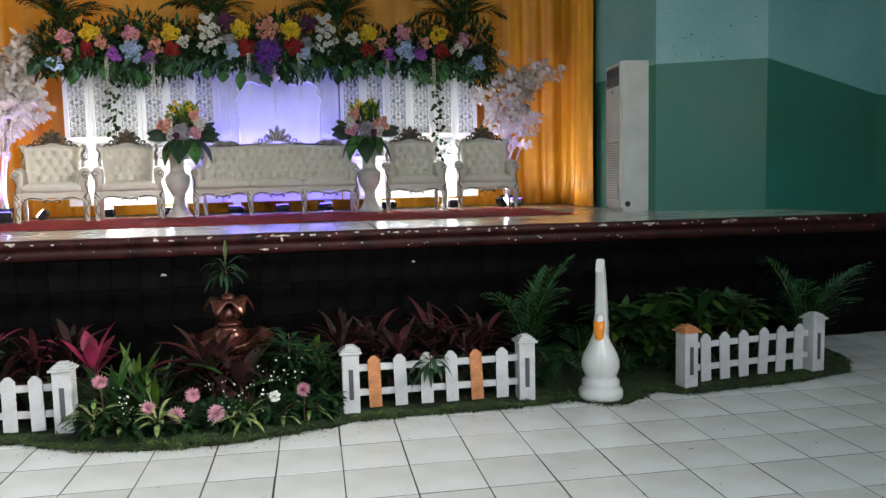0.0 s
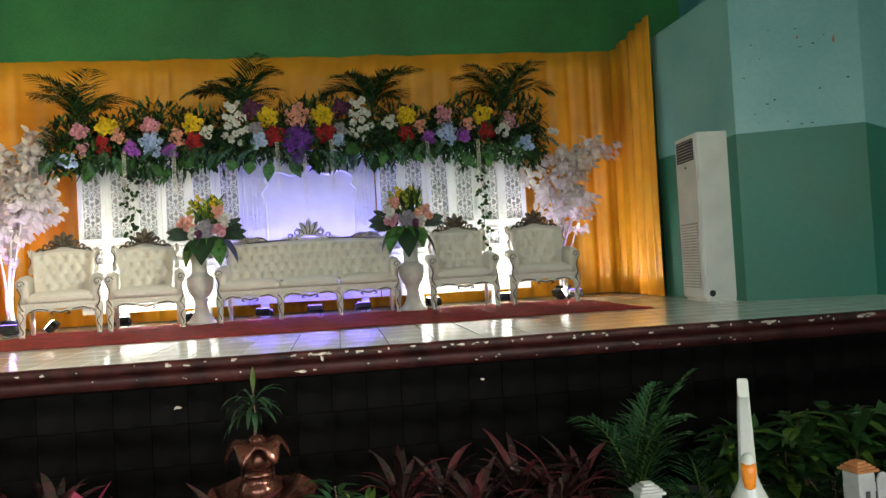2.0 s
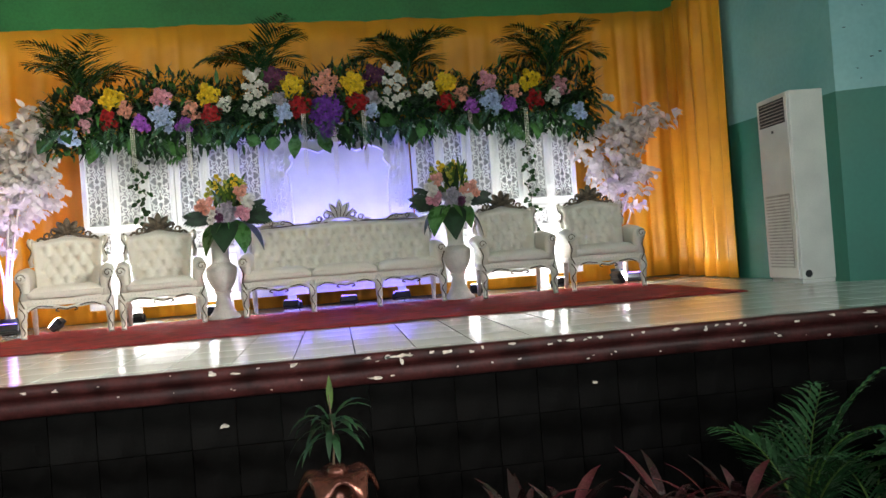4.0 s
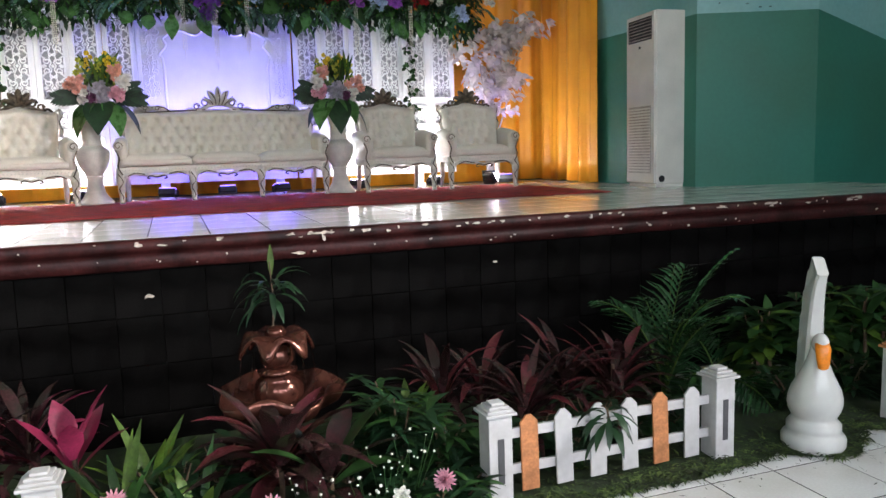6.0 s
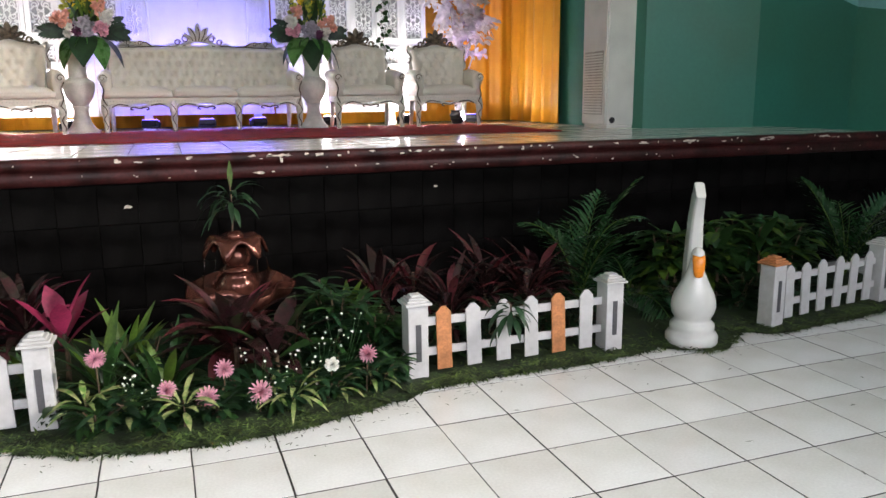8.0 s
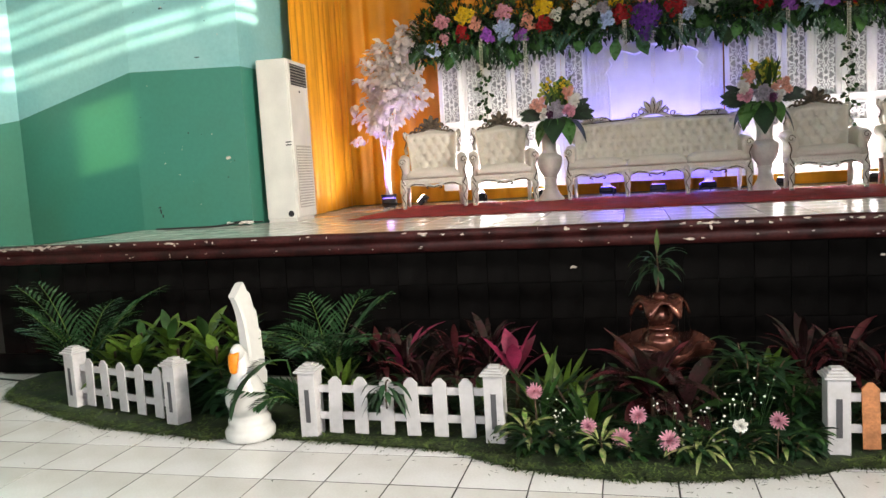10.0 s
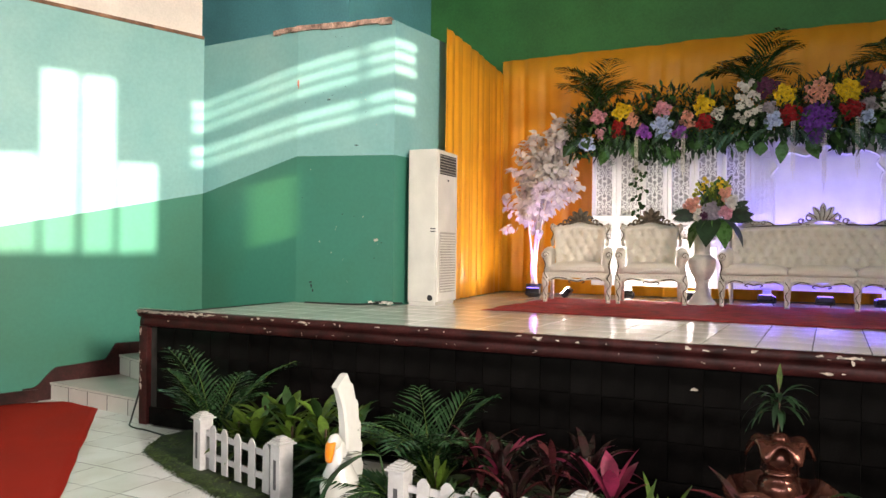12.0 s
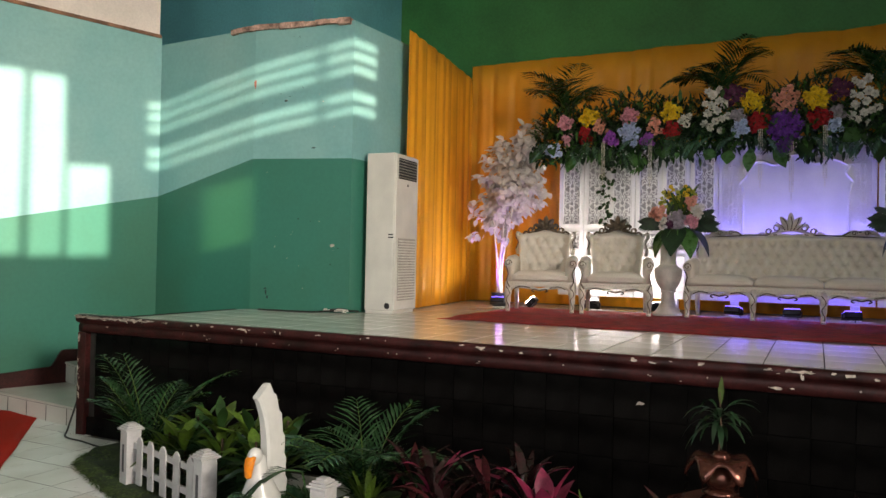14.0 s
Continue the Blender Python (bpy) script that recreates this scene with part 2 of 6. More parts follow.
def add_tube(bm, pts, radii, seg=8, flat=1.0):
    """A tube through the points, tapering by the radii."""
    pts = [Vector(p) for p in pts]
    if not isinstance(radii, (list, tuple)):
        radii = [radii] * len(pts)
    rings, side = [], None
    for i, p in enumerate(pts):
        t = (pts[min(i + 1, len(pts) - 1)] - pts[max(i - 1, 0)]).normalized()
        if side is None:
            side = t.cross(Vector((0, 0, 1)) if abs(t.z) < 0.9 else Vector((0, 1, 0))).normalized()
        side = (side - t * side.dot(t)).normalized()
        up = t.cross(side)
        rings.append([bm.verts.new(p + radii[i] * (math.cos(a) * side + flat * math.sin(a) * up)) for a in (2 * math.pi * k / seg for k in range(seg))])
    for a, b in zip(rings, rings[1:]):
        for i in range(seg):
            bm.faces.new((a[i], a[(i + 1) % seg], b[(i + 1) % seg], b[i]))
    bm.faces.new(list(reversed(rings[0])))
    bm.faces.new(rings[-1])
    return bm


def spline(pts, n=6):
    """Catmull-Rom through the points."""
    pts = [Vector(p) for p in pts]
    out = []
    for i in range(len(pts) - 1):
        p0, p1, p2, p3 = pts[max(i - 1, 0)], pts[i], pts[i + 1], pts[min(i + 2, len(pts) - 1)]
        for k in range(n):
            t = k / n
            out.append(0.5 * (2 * p1 + (p2 - p0) * t + (2 * p0 - 5 * p1 + 4 * p2 - p3) * t * t + (3 * p1 - p0 - 3 * p2 + p3) * t**3))
    return out + [pts[-1]]


def wall_slab(bm, a, b, z0, z1, depth, mi=0):
    """An upright slab whose visible face runs from a to b; depth goes to the left of that way."""
    a, b = Vector((*a, 0)), Vector((*b, 0))
    d = (b - a).normalized()
    n = Vector((-d.y, d.x, 0)) * depth
    vs = [bm.verts.new((p.x, p.y, z)) for z in (z0, z1) for p in (a, b, b + n, a + n)]
    for q in ((0, 1, 5, 4), (1, 2, 6, 5), (2, 3, 7, 6), (3, 0, 4, 7), (4, 5, 6, 7), (3, 2, 1, 0)):
        f = bm.faces.new([vs[i] for i in q])
        f.material_index = mi
    return bm


class Soup:
    """Loose faces gathered in lists: quick for leaves, petals and blades."""

    def __init__(self):
        self.v, self.f, self.mi = [], [], []

    def blade(self, base, way, up, length, width, bend=0.4, n=4, fold=0.18, mi=0, tip=0.05, broad=0.45):
        """A leaf with a folded midrib that leaves base along way and bends down."""
        way, up = Vector(way).normalized(), Vector(up)
        side = way.cross(up)
        side = side.normalized() if side.length > 1e-4 else Vector((1, 0, 0))
        up = side.cross(way).normalized()
        p, d, start = Vector(base), way.copy(), len(self.v)
        for i in range(n + 1):
            s = i / n
            w = width * 0.5 * max(tip, (math.sin(math.pi * min(1, s / (2 * broad))) if s < broad else math.cos(math.pi / 2 * (s - broad) / (1 - broad))) if i else 0.25)
            self.v += [p - side * w + up * w * fold, p.copy(), p + side * w + up * w * fold]
            d = (d - Vector((0, 0, 1)) * bend / n).normalized()
            up = side.cross(d).normalized()
            p = p + d * length / n
        for i in range(n):
            k = start + 3 * i
            self.f += [(k, k + 1, k + 4, k + 3), (k + 1, k + 2, k + 5, k + 4)]
            self.mi += [mi, mi]

    def mesh(self, name, materials):
        me = bpy.data.meshes.new(name)
        me.from_pydata([tuple(p) for p in self.v], [], self.f)
        for m in materials if isinstance(materials, (list, tuple)) else (materials,):
            me.materials.append(m)
        me.polygons.foreach_set("material_index", self.mi)
        me.polygons.foreach_set("use_smooth", [True] * len(self.f))
        me.update()
        return me


def rnd(a, b):
    return random.uniform(a, b)


# ---- the hall ----
ZS = 1.03  # stage floor
FRONT = 1.82  # front edge of the stage
L_END, R_END = -5.5, 5.93
TILE = 1.0 / 3.0

bm = box(-14, 14, -9, 9, -0.2, -0.001)
floor = structure("floor", bm, M_GROUT, "white ceramic tile floor with dark grout lines", "floor")

# walls on both sides of the stage opening
def side_wall(s, name, a_in, a_out, inner, bend, far, top):
    """The green and turquoise wall beside the stage: return, front face, splayed face and hall wall."""
    ax, ay = a_in
    curtain_end = (ax + (0.1 if s < 0 else -0.06), 5.3 if s < 0 else 5.62)
    wall = thing(name, Matrix(), "two-tone painted wall, green below and turquoise above", "wall", "", "structure")
    faces = [("return_face", curtain_end, a_in, 2.66, 2.66), ("front_face", a_in, a_out, 2.66, 2.68), ("splayed_face", a_out, inner, 2.68, 2.3), ("hall_face", inner, bend, 2.3, 1.79 if s < 0 else 1.82), ("hall_face", bend, far, 1.79 if s < 0 else 1.82, 1.5)]
    for fname, a, b, da, db in faces:
        hi = top + (0.1 if fname == "hall_face" else 0)
        for low in (True, False):
            bm = bmesh.new()
            pa, pb = Vector((*a, 0)), Vector((*b, 0))
            d = (pb - pa).normalized()
            nrm = Vector((d.y, -d.x, 0)) * (1 if s < 0 else -1) * 0.22
            zs = ((0, 0), (da, db)) if low else ((da, db), (hi, hi))
            vs = []
            for off in (Vector(), nrm):
                for za, zb in (zs[0], zs[1]):
                    vs += [bm.verts.new((pa.x + off.x, pa.y + off.y, za)), bm.verts.new((pb.x + off.x, pb.y + off.y, zb))]
            for q in ((0, 1, 3, 2), (4, 6, 7, 5), (0, 2, 6, 4), (1, 5, 7, 3), (2, 3, 7, 6), (0, 4, 5, 1)):
                bm.faces.new([vs[i] for i in q])
            bmesh.ops.recalc_face_normals(bm, faces=bm.faces)
            part(fname + ("_dado" if low else "_upper"), bm, M_GREEN if low else M_TEAL, wall, "glossy green painted dado" if low else "turquoise painted plaster")
    return wall


wall_left = side_wall(-1, "wall_left", (-4.02, 3.92), (-5.2, 3.75), (-6.72, 3.85), (-7.42, 1.513), (-10.3, -8.1), 4.12)
wall_right = side_wall(1, "wall_right", (4.36, 3.95), (5.5, 3.62), (6.95, 3.75), (7.7, 1.25), (7.99, 0.28), 4.12)

# bare ledge on top of the left wall
bm = bmesh.new()
ledge_pts = [(-5.55, 3.72), (-5.2, 3.70), (-4.6, 3.79), (-4.05, 3.85)]
for (x0, y0), (x1, y1) in zip(ledge_pts, ledge_pts[1:]):
    for k in range(4):
        t0, t1 = k / 4, (k + 1) / 4
        wall_slab(bm, (x0 + (x1 - x0) * t0, y0 + (y1 - y0) * t0 + rnd(0, 0.02)), (x0 + (x1 - x0) * t1, y0 + (y1 - y0) * t1 + rnd(0, 0.02)), 4.085 + rnd(-0.012, 0.012), 4.145 + rnd(-0.008, 0.008), 0.26)
structure("trim", bm, mat("bare_brick_ledge", (0.5, 0.32, 0.26), 0.9, vary=0.3, scale=12, bump=0.6, fine=50), "broken bare brick ledge along the wall top", "ledge")

# hall walls above and behind
bm = bmesh.new()
wall_slab(bm, (-6.75, 3.84), (-10.33, -8.1), 4.225, 6.9, -0.2)
edge = wall_slab(bmesh.new(), (-6.735, 3.84), (-10.315, -8.1), 4.2, 4.238, 0.03)
bmesh.ops.recalc_face_normals(edge, faces=edge.faces)
structure("trim", edge, mat("bare_wood_edge", (0.24, 0.12, 0.07), 0.8, vary=0.25, scale=6, bump=0.3), "thin brown edge along the top of the turquoise", "trim")
structure("wall_left_upper", bm, M_WHITE_WALL, "off-white plaster wall above the turquoise", "wall")
bm = bmesh.new()
wall_slab(bm, (6.98, 3.74), (8.02, 0.28), 4.225, 6.9, 0.2)
structure("wall_right_upper", bm, M_WHITE_WALL, "off-white plaster wall above the turquoise", "wall")
bm = box(-14, -5.5, 5.2, 5.4, 0, 6.9)
structure("wall_wing_left", bm, M_BLUE, "blue painted wall behind the stage side", "wall")
bm = box(-5.7, -5.5, 5.4, 7.5, 0, 6.9)
structure("wall_stage_left", bm, M_BLUE, "blue painted side wall of the stage", "wall")
bm = box(5.6, 5.8, 4.2, 7.5, 0, 6.9)
structure("wall_stage_right", bm, M_BLUE, "blue painted side wall of the stage", "wall")
bm = box(5.8, 14, 4.2, 4.4, 0, 6.9)
structure("wall_wing_right", bm, M_BLUE, "blue painted wall above the stage side", "wall")
bm = box(-5.7, 5.8, 7.5, 7.7, 0, 6.9)
structure("wall_stage_back", bm, M_DEEP_GREEN, "deep green back wall of the stage", "wall")
bm = box(-14, 8.03, -9, 8, 6.9, 7.1)
structure("ceiling", bm, M_CEILING, "plain pale painted ceiling", "ceiling")

# back wall with three windows
bm = bmesh.new()
xs = [-14, -5.5, -2.9, -1.3, 1.3, 2.9, 5.5, 8.03]
for i in range(7):
    if i % 2 == 0:
        add_box(bm, xs[i], xs[i + 1], -8.2, -8.0, 0, 6.9)
    else:
        add_box(bm, xs[i], xs[i + 1], -8.2, -8.0, 0, 2.4)
        add_box(bm, xs[i], xs[i + 1], -8.2, -8.0, 4.2, 6.9)
structure("wall_back", bm, M_GREEN, "green painted hall wall with three windows", "wall")


# right hall wall with the openings that the sun comes through
def sun_hole(p):
    k = (8.0 - p[0]) / -SUN_DIR.x
    return (p[1] - SUN_DIR.y * k, p[2] - SUN_DIR.z * k)
holes = []  # (y0, y1, z0, z1) in the plane x = 8
def hole(a, b):
    (ya, za), (yb, zb) = sun_hole(a), sun_hole(b)
    holes.append((min(ya, yb), max(ya, yb), min(za, zb), max(za, zb)))


# cross-shaped window group: its light falls on the left hall wall
hole((-7.411, 1.55, 1.56), (-7.268, 2.02, 2.6))
hole((-7.256, 2.06, 1.56), (-7.155, 2.4, 3.53))
hole((-7.137, 2.46, 1.56), (-7.036, 2.8, 3.53))
hole((-7.024, 2.84, 1.56), (-6.89, 3.28, 2.6))
# added opening with a tinted filter: casts a dim patch on the green splayed wall
hole((-5.97, 3.8, 1.63), (-5.21, 3.75, 2.5))
FILTER_HOLE = holes[-1]
# louvred vent: its light falls in strips beside the stage
for z0, z1 in ((3.655, 3.72), (3.515, 3.59), (3.375, 3.44), (3.085, 3.165), (2.945, 3.01)):
    for xa, ya, xb, yb in ((-6.77, 3.7, -4.45, 3.86), (-4.36, 3.87, -3.95, 4.3)):
        y_a, y_b = sun_hole((xa, ya, 3))[0], sun_hole((xb, yb, 3))[0]
        up = -13.1 * SUN_DIR.z / -SUN_DIR.x
        holes.append((min(y_a, y_b), max(y_a, y_b), z0 + up, z1 + up))
ys = sorted({-9.0, 0.3} | {v for h in holes for v in h[:2]})
zs = sorted({0.0, 6.9} | {v for h in holes for v in h[2:]})
bm = bmesh.new()
for y0, y1 in zip(ys, ys[1:]):
    run = None
    for z0, z1 in zip(zs, zs[1:]):
        cy, cz = (y0 + y1) / 2, (z0 + z1) / 2
        open_here = any(h[0] < cy < h[1] and h[2] < cz < h[3] for h in holes)
        if open_here:
            if run:
                add_box(bm, 8.0, 8.03, y0, y1, *run)
            run = None
        else:
            run = (run[0] if run else z0, z1)
    if run:
        add_box(bm, 8.0, 8.03, y0, y1, *run)
structure("wall_hall_right", bm, M_GREEN, "hall wall with tall window and louvred vent openings", "wall")
M_SUN_FILTER = bpy.data.materials.new("sun_filter_tint")
M_SUN_FILTER.use_nodes = True
an = M_SUN_FILTER.node_tree.nodes
clear = an.new("ShaderNodeBsdfTransparent")
clear.inputs["Color"].default_value = (0.75, 0.74, 0.5, 1)
M_SUN_FILTER.node_tree.links.new(clear.outputs[0], an["Material Output"].inputs["Surface"])
# unseen sheet, added only to dim and tint the sun through that opening
bm = box(8.01, 8.016, FILTER_HOLE[0] - 0.004, FILTER_HOLE[1] + 0.004, FILTER_HOLE[2] - 0.004, FILTER_HOLE[3] + 0.004)
structure("sun_filter", bm, M_SUN_FILTER, "unseen tinted sun filter added over a wall opening", "window")
bm = box(-14.2, -14, -9, 9, 0, 6.9)
structure("wall_hall_left", bm, M_GREEN, "plain green hall wall", "wall")

# stage block, fascia and black tile face
stage = thing("stage", Matrix(), "raised stage with black tiled front and chipped maroon edge", "stage", "", "structure")
part("core", box(L_END + 0.06, R_END - 0.06, FRONT + 0.07, 7.5, 0, ZS - 0.012), M_BLACK_GROUT, stage)
prof = [(0.05, 0.905), (0.02, 0.915), (0.022, 0.965), (0.03, 0.985), (0.0, 1.0), (-0.012, 1.02), (-0.01, 1.05), (0.004, 1.062), (0.03, 1.065), (0.06, 1.05), (0.075, 1.028), (0.09, 1.02), (0.09, 0.9)]
bm = bmesh.new()
cols = []
NSEG = 160
for i in range(NSEG + 1):
    x = L_END + (R_END - L_END) * i / NSEG
    w = 0.004 * noise.noise((x * 3, 0, 0))
    cols.append([bm.verts.new((x, FRONT + py + w * (1 if py < 0.03 else 0), pz + 0.003 * noise.noise((x * 4, 5, 0)))) for py, pz in prof])
for a, b in zip(cols, cols[1:]):
    for k in range(len(prof)):
        bm.faces.new((a[k], b[k], b[(k + 1) % len(prof)], a[(k + 1) % len(prof)]))
bm.faces.new(cols[0])
bm.faces.new(list(reversed(cols[-1])))
bmesh.ops.recalc_face_normals(bm, faces=bm.faces)
part("edge_moulding", bm, M_MAROON, stage, "maroon painted stage edge with chipped paint", True)
for x in (L_END + 0.045, R_END - 0.045):
    part("corner_post", box(x - 0.05, x + 0.05, FRONT + 0.015, FRONT + 0.13, 0, 0.905, 0.006), M_MAROON, stage, "maroon painted corner post")
part("kick_strip", box(L_END + 0.1, R_END - 0.1, FRONT + 0.04, FRONT + 0.08, 0, 0.16, 0.004), M_BLACK_TILE, stage)
# paint chips: small uneven flakes on the edge
chips = Soup()
random.seed(5)
def chip(x, y, z, w, h, flat):
    k = len(chips.v)
    n = 9
    c = Vector((x, y, z))
    for i in range(n):
        a = 2 * math.pi * i / n
        r = rnd(0.3, 1.25)
        q = Vector((math.cos(a) * w * r, 0, math.sin(a) * h * r)) if not flat else Vector((math.cos(a) * w * r, math.sin(a) * h * r, 0))
        chips.v.append(c + q)
    chips.f.append(tuple(range(k, k + n)))
    chips.mi.append(0)
for i in range(80):
    chip(rnd(L_END, R_END), FRONT + rnd(0.012, 0.04), 1.0695, rnd(0.008, 0.045), rnd(0.004, 0.014), True)
for i in range(140):
    x = rnd(L_END, R_END)
    if random.random() < 0.6:
        chip(x, FRONT - 0.0165, rnd(1.025, 1.052), rnd(0.005, 0.03), rnd(0.003, 0.011), False)
    else:
        chip(x, FRONT + 0.012, rnd(0.93, 0.97), rnd(0.004, 0.016), rnd(0.003, 0.008), False)
for x, w in ((0.315, 0.07), (0.36, 0.03), (0.55, 0.03), (-1.6, 0.04), (2.9, 0.05), (3.3, 0.06), (-4.9, 0.09), (-5.3, 0.1), (-3.6, 0.06), (4.6, 0.05), (-0.6, 0.025), (1.2, 0.03)):
    chip(x, FRONT - 0.0165, 1.042, w, 0.012, False)
    chip(x + 0.01, FRONT + 0.03, 1.0695, w * 1.1, 0.02, True)
for i in range(26):  # the corner end is worn almost bare
    x = L_END + 0.02 + 0.95 * (i / 26) ** 1.3
    chip(x, FRONT - 0.0165, 1.046 + rnd(-0.004, 0.006), rnd(0.03, 0.06), rnd(0.006, 0.014), False)
    chip(x, FRONT + 0.03, 1.0695, rnd(0.04, 0.07), rnd(0.012, 0.024), True)
for i in range(14):
    chip(L_END + rnd(0.0, 0.03), FRONT + 0.0125, rnd(0.3, 0.9), rnd(0.004, 0.012), rnd(0.006, 0.03), False)
chip(0.32, FRONT - 0.0165, 1.015, 0.012, 0.026, False)
chip(-0.574, FRONT + 0.0485, 0.77, 0.028, 0.012, False)
chip(0.18, FRONT + 0.008, 0.94, 0.035, 0.012, False)
chip(1.33, FRONT + 0.0485, 0.8, 0.014, 0.012, False)
part("paint_chips", chips.mesh("paint_chips", M_CHIP), None, stage, "flaked patches of bare plaster")

# stage steps at both ends
def steps(name, x0, x1, y0, rise_y):
    ob = thing(name, Matrix(), "tiled white steps beside the stage", "steps", "", "structure")
    s = 1 if x1 > x0 else -1
    for k in range(5):
        xa = x0 if k == 0 else x1 + s * (-0.32 + rise_y * (k - 1))
        xb = x1 + s * 1.2
        top = 0.206 * (k + 1)
        part("step", box(xa, xb, y0, y0 + 1.7, top - 0.206, top - 0.028, 0.003), M_STAGE_TILE, ob)
        part("joint", box(xa + s * 0.003, xb, y0 + 0.003, y0 + 1.7, top - 0.028, top - 0.022), M_GROUT, ob)
        part("tread", box(xa - s * 0.012, xb, y0 - 0.012, y0 + 1.7, top - 0.022, top, 0.004), M_STAGE_TILE, ob)
    return ob
def winder_steps():
    """Low steps that turn from the hall wall round the stage corner."""
    ob = thing("steps_left", Matrix(), "tiled white winding steps beside the stage corner", "steps", "", "structure")
    outer = ((-7.2, 2.16), (-6.98, 2.86), (-6.8, 3.45), (-6.3, 3.78), (-5.75, 3.76))
    inner = ((-5.52, 1.98), (-5.5, 2.3), (-5.49, 2.5), (-5.48, 2.7), (-5.47, 2.9))
    corner = ((-6.72, 3.78), (-5.45, 3.74))
    for k in range(4):
        top = 0.206 * (k + 1) - (0.022 if k == 0 else 0)
        low = 0.0 if k == 0 else 0.206 * k - 0.01
        ring = [inner[k], outer[k]] + ([corner[0]] if k < 3 else []) + [corner[1]]
        for name, z0, z1, grow, material in (("step", low, top - 0.03, 0.0, M_STAGE_TILE), ("joint", top - 0.03, top - 0.022, -0.004, M_GROUT), ("tread", top - 0.022, top, 0.012, M_STAGE_TILE)):
            bm = bmesh.new()
            rows = [[bm.verts.new((x, y - (grow if i < 2 else 0), z)) for i, (x, y) in enumerate(ring)] for z in (z0, z1)]
            n = len(ring)
            bm.faces.new(list(reversed(rows[0])))
            bm.faces.new(rows[1])
            for i in range(n):
                bm.faces.new((rows[0][i], rows[0][(i + 1) % n], rows[1][(i + 1) % n], rows[1][i]))
            bmesh.ops.recalc_face_normals(bm, faces=bm.faces)
            part(name, bm, material, ob)
        # upright joints between the riser tiles
        a, b = Vector((*inner[k], 0)), Vector((*outer[k], 0))
        for t in (0.2, 0.4, 0.6, 0.8):
            p = a.lerp(b, t)
            part("riser_joint", box(p.x - 0.003, p.x + 0.003, p.y - 0.0025, p.y + 0.01, low + 0.002, top - 0.032), M_GROUT, ob)
    return ob


winder_steps()
steps("steps_right", 7.35, 5.9, 2.02, 0.3)
# maroon skirting along the hall walls, stepping up with the stairs
for s, pts in ((-1, [(-7.22, 2.02), (-10.26, -8.05)]), (1, [(7.44, 2.02), (7.96, 0.32)])):
    bm = bmesh.new()
    for a, b in zip(pts, pts[1:]):
        wall_slab(bm, a, b, 0, 0.13, 0.03 * (1 if s < 0 else -1))
    a, b, c, d = ((-7.27, 1.9), (-6.7, 3.8), (-5.86, 3.74), (-5.5, 3.72)) if s < 0 else ((7.49, 1.9), (6.93, 3.7), (6.3, 3.62), (5.9, 3.6))
    if s < 0:
        # the painted band swings up in soft curves beside each step
        va, vb = Vector((*a, 0)), Vector((*b, 0))
        ease = lambda v: 0 if v < 0 else 1 if v > 1 else v * v * (3 - 2 * v)
        rows = []
        d = (vb - va).normalized()
        for i in range(161):
            p = va.lerp(vb, i / 160)
            top = 0.14 + 0.2 * ease((p.y - 1.98) / 0.26) + 0.03 * ease((p.y - 2.2) / 0.6) + 0.17 * ease((p.y - 2.7) / 0.14) + 0.21 * ease((p.y - 3.36) / 0.16)
            q = p + Vector((d.y, -d.x, 0)) * -0.03
            rows.append([bm.verts.new((p.x, p.y, 0)), bm.verts.new((p.x, p.y, top)), bm.verts.new((q.x, q.y, top)), bm.verts.new((q.x, q.y, 0))])
        for r0, r1 in zip(rows, rows[1:]):
            for i in range(4):
                bm.faces.new((r0[i], r1[i], r1[(i + 1) % 4], r0[(i + 1) % 4]))
        bm.faces.new(rows[0])
        bm.faces.new(rows[-1])
    else:
        wall_slab(bm, a, b, 0.0, 0.335, -0.03)
        wall_slab(bm, b, c, 0.2, 0.335, -0.03)
        wall_slab(bm, c, d, 0.2, 0.54, -0.03)
    bmesh.ops.recalc_face_normals(bm, faces=bm.faces)
    structure("baseboard", bm, M_MAROON, "maroon painted skirting stepping up with the stairs", "skirting")

# carpets
def cloth_sheet(name, x0, x1, y0, y1, z, material, label, category, ragged=0.03, m=None):
    bm = bmesh.new()
    nx, ny = int((x1 - x0) / 0.08) + 2, int((y1 - y0) / 0.08) + 2
    grid = []
    for j in range(ny):
        row = []
        for i in range(nx):
            x, y = x0 + (x1 - x0) * i / (nx - 1), y0 + (y1 - y0) * j / (ny - 1)
            if j == 0:
                y += ragged * noise.noise((x * 1.7, 2, 0)) * 2
            if i in (0, nx - 1):
                x += ragged * noise.noise((y * 2.1, 7, 0)) * 2
            wv = max(0, noise.noise((x * 3, y * 3, 1))) * 0.012 + max(0, noise.noise((x * 9, y * 2, 4))) * 0.006
            row.append(bm.verts.new((x, y, z + 0.004 + wv)))
        grid.append(row)
    for a, b in zip(grid, grid[1:]):
        for i in range(nx - 1):
            bm.faces.new((a[i], a[i + 1], b[i + 1], b[i]))
    ex = bmesh.ops.extrude_face_region(bm, geom=list(bm.faces))
    for v in [g for g in ex["geom"] if isinstance(g, bmesh.types.BMVert)]:
        v.co.z += 0.004
    bmesh.ops.recalc_face_normals(bm, faces=bm.faces)
    ob = part(name, bm, material, None, "", True)
    if m is not None:
        ob.matrix_world = m
    return tagged(ob, label, category)
cloth_sheet("stage_carpet", -2.95, 3.35, 3.85, 6.15, ZS, M_RED, "thin rumpled red carpet on the stage tiles", "carpet")
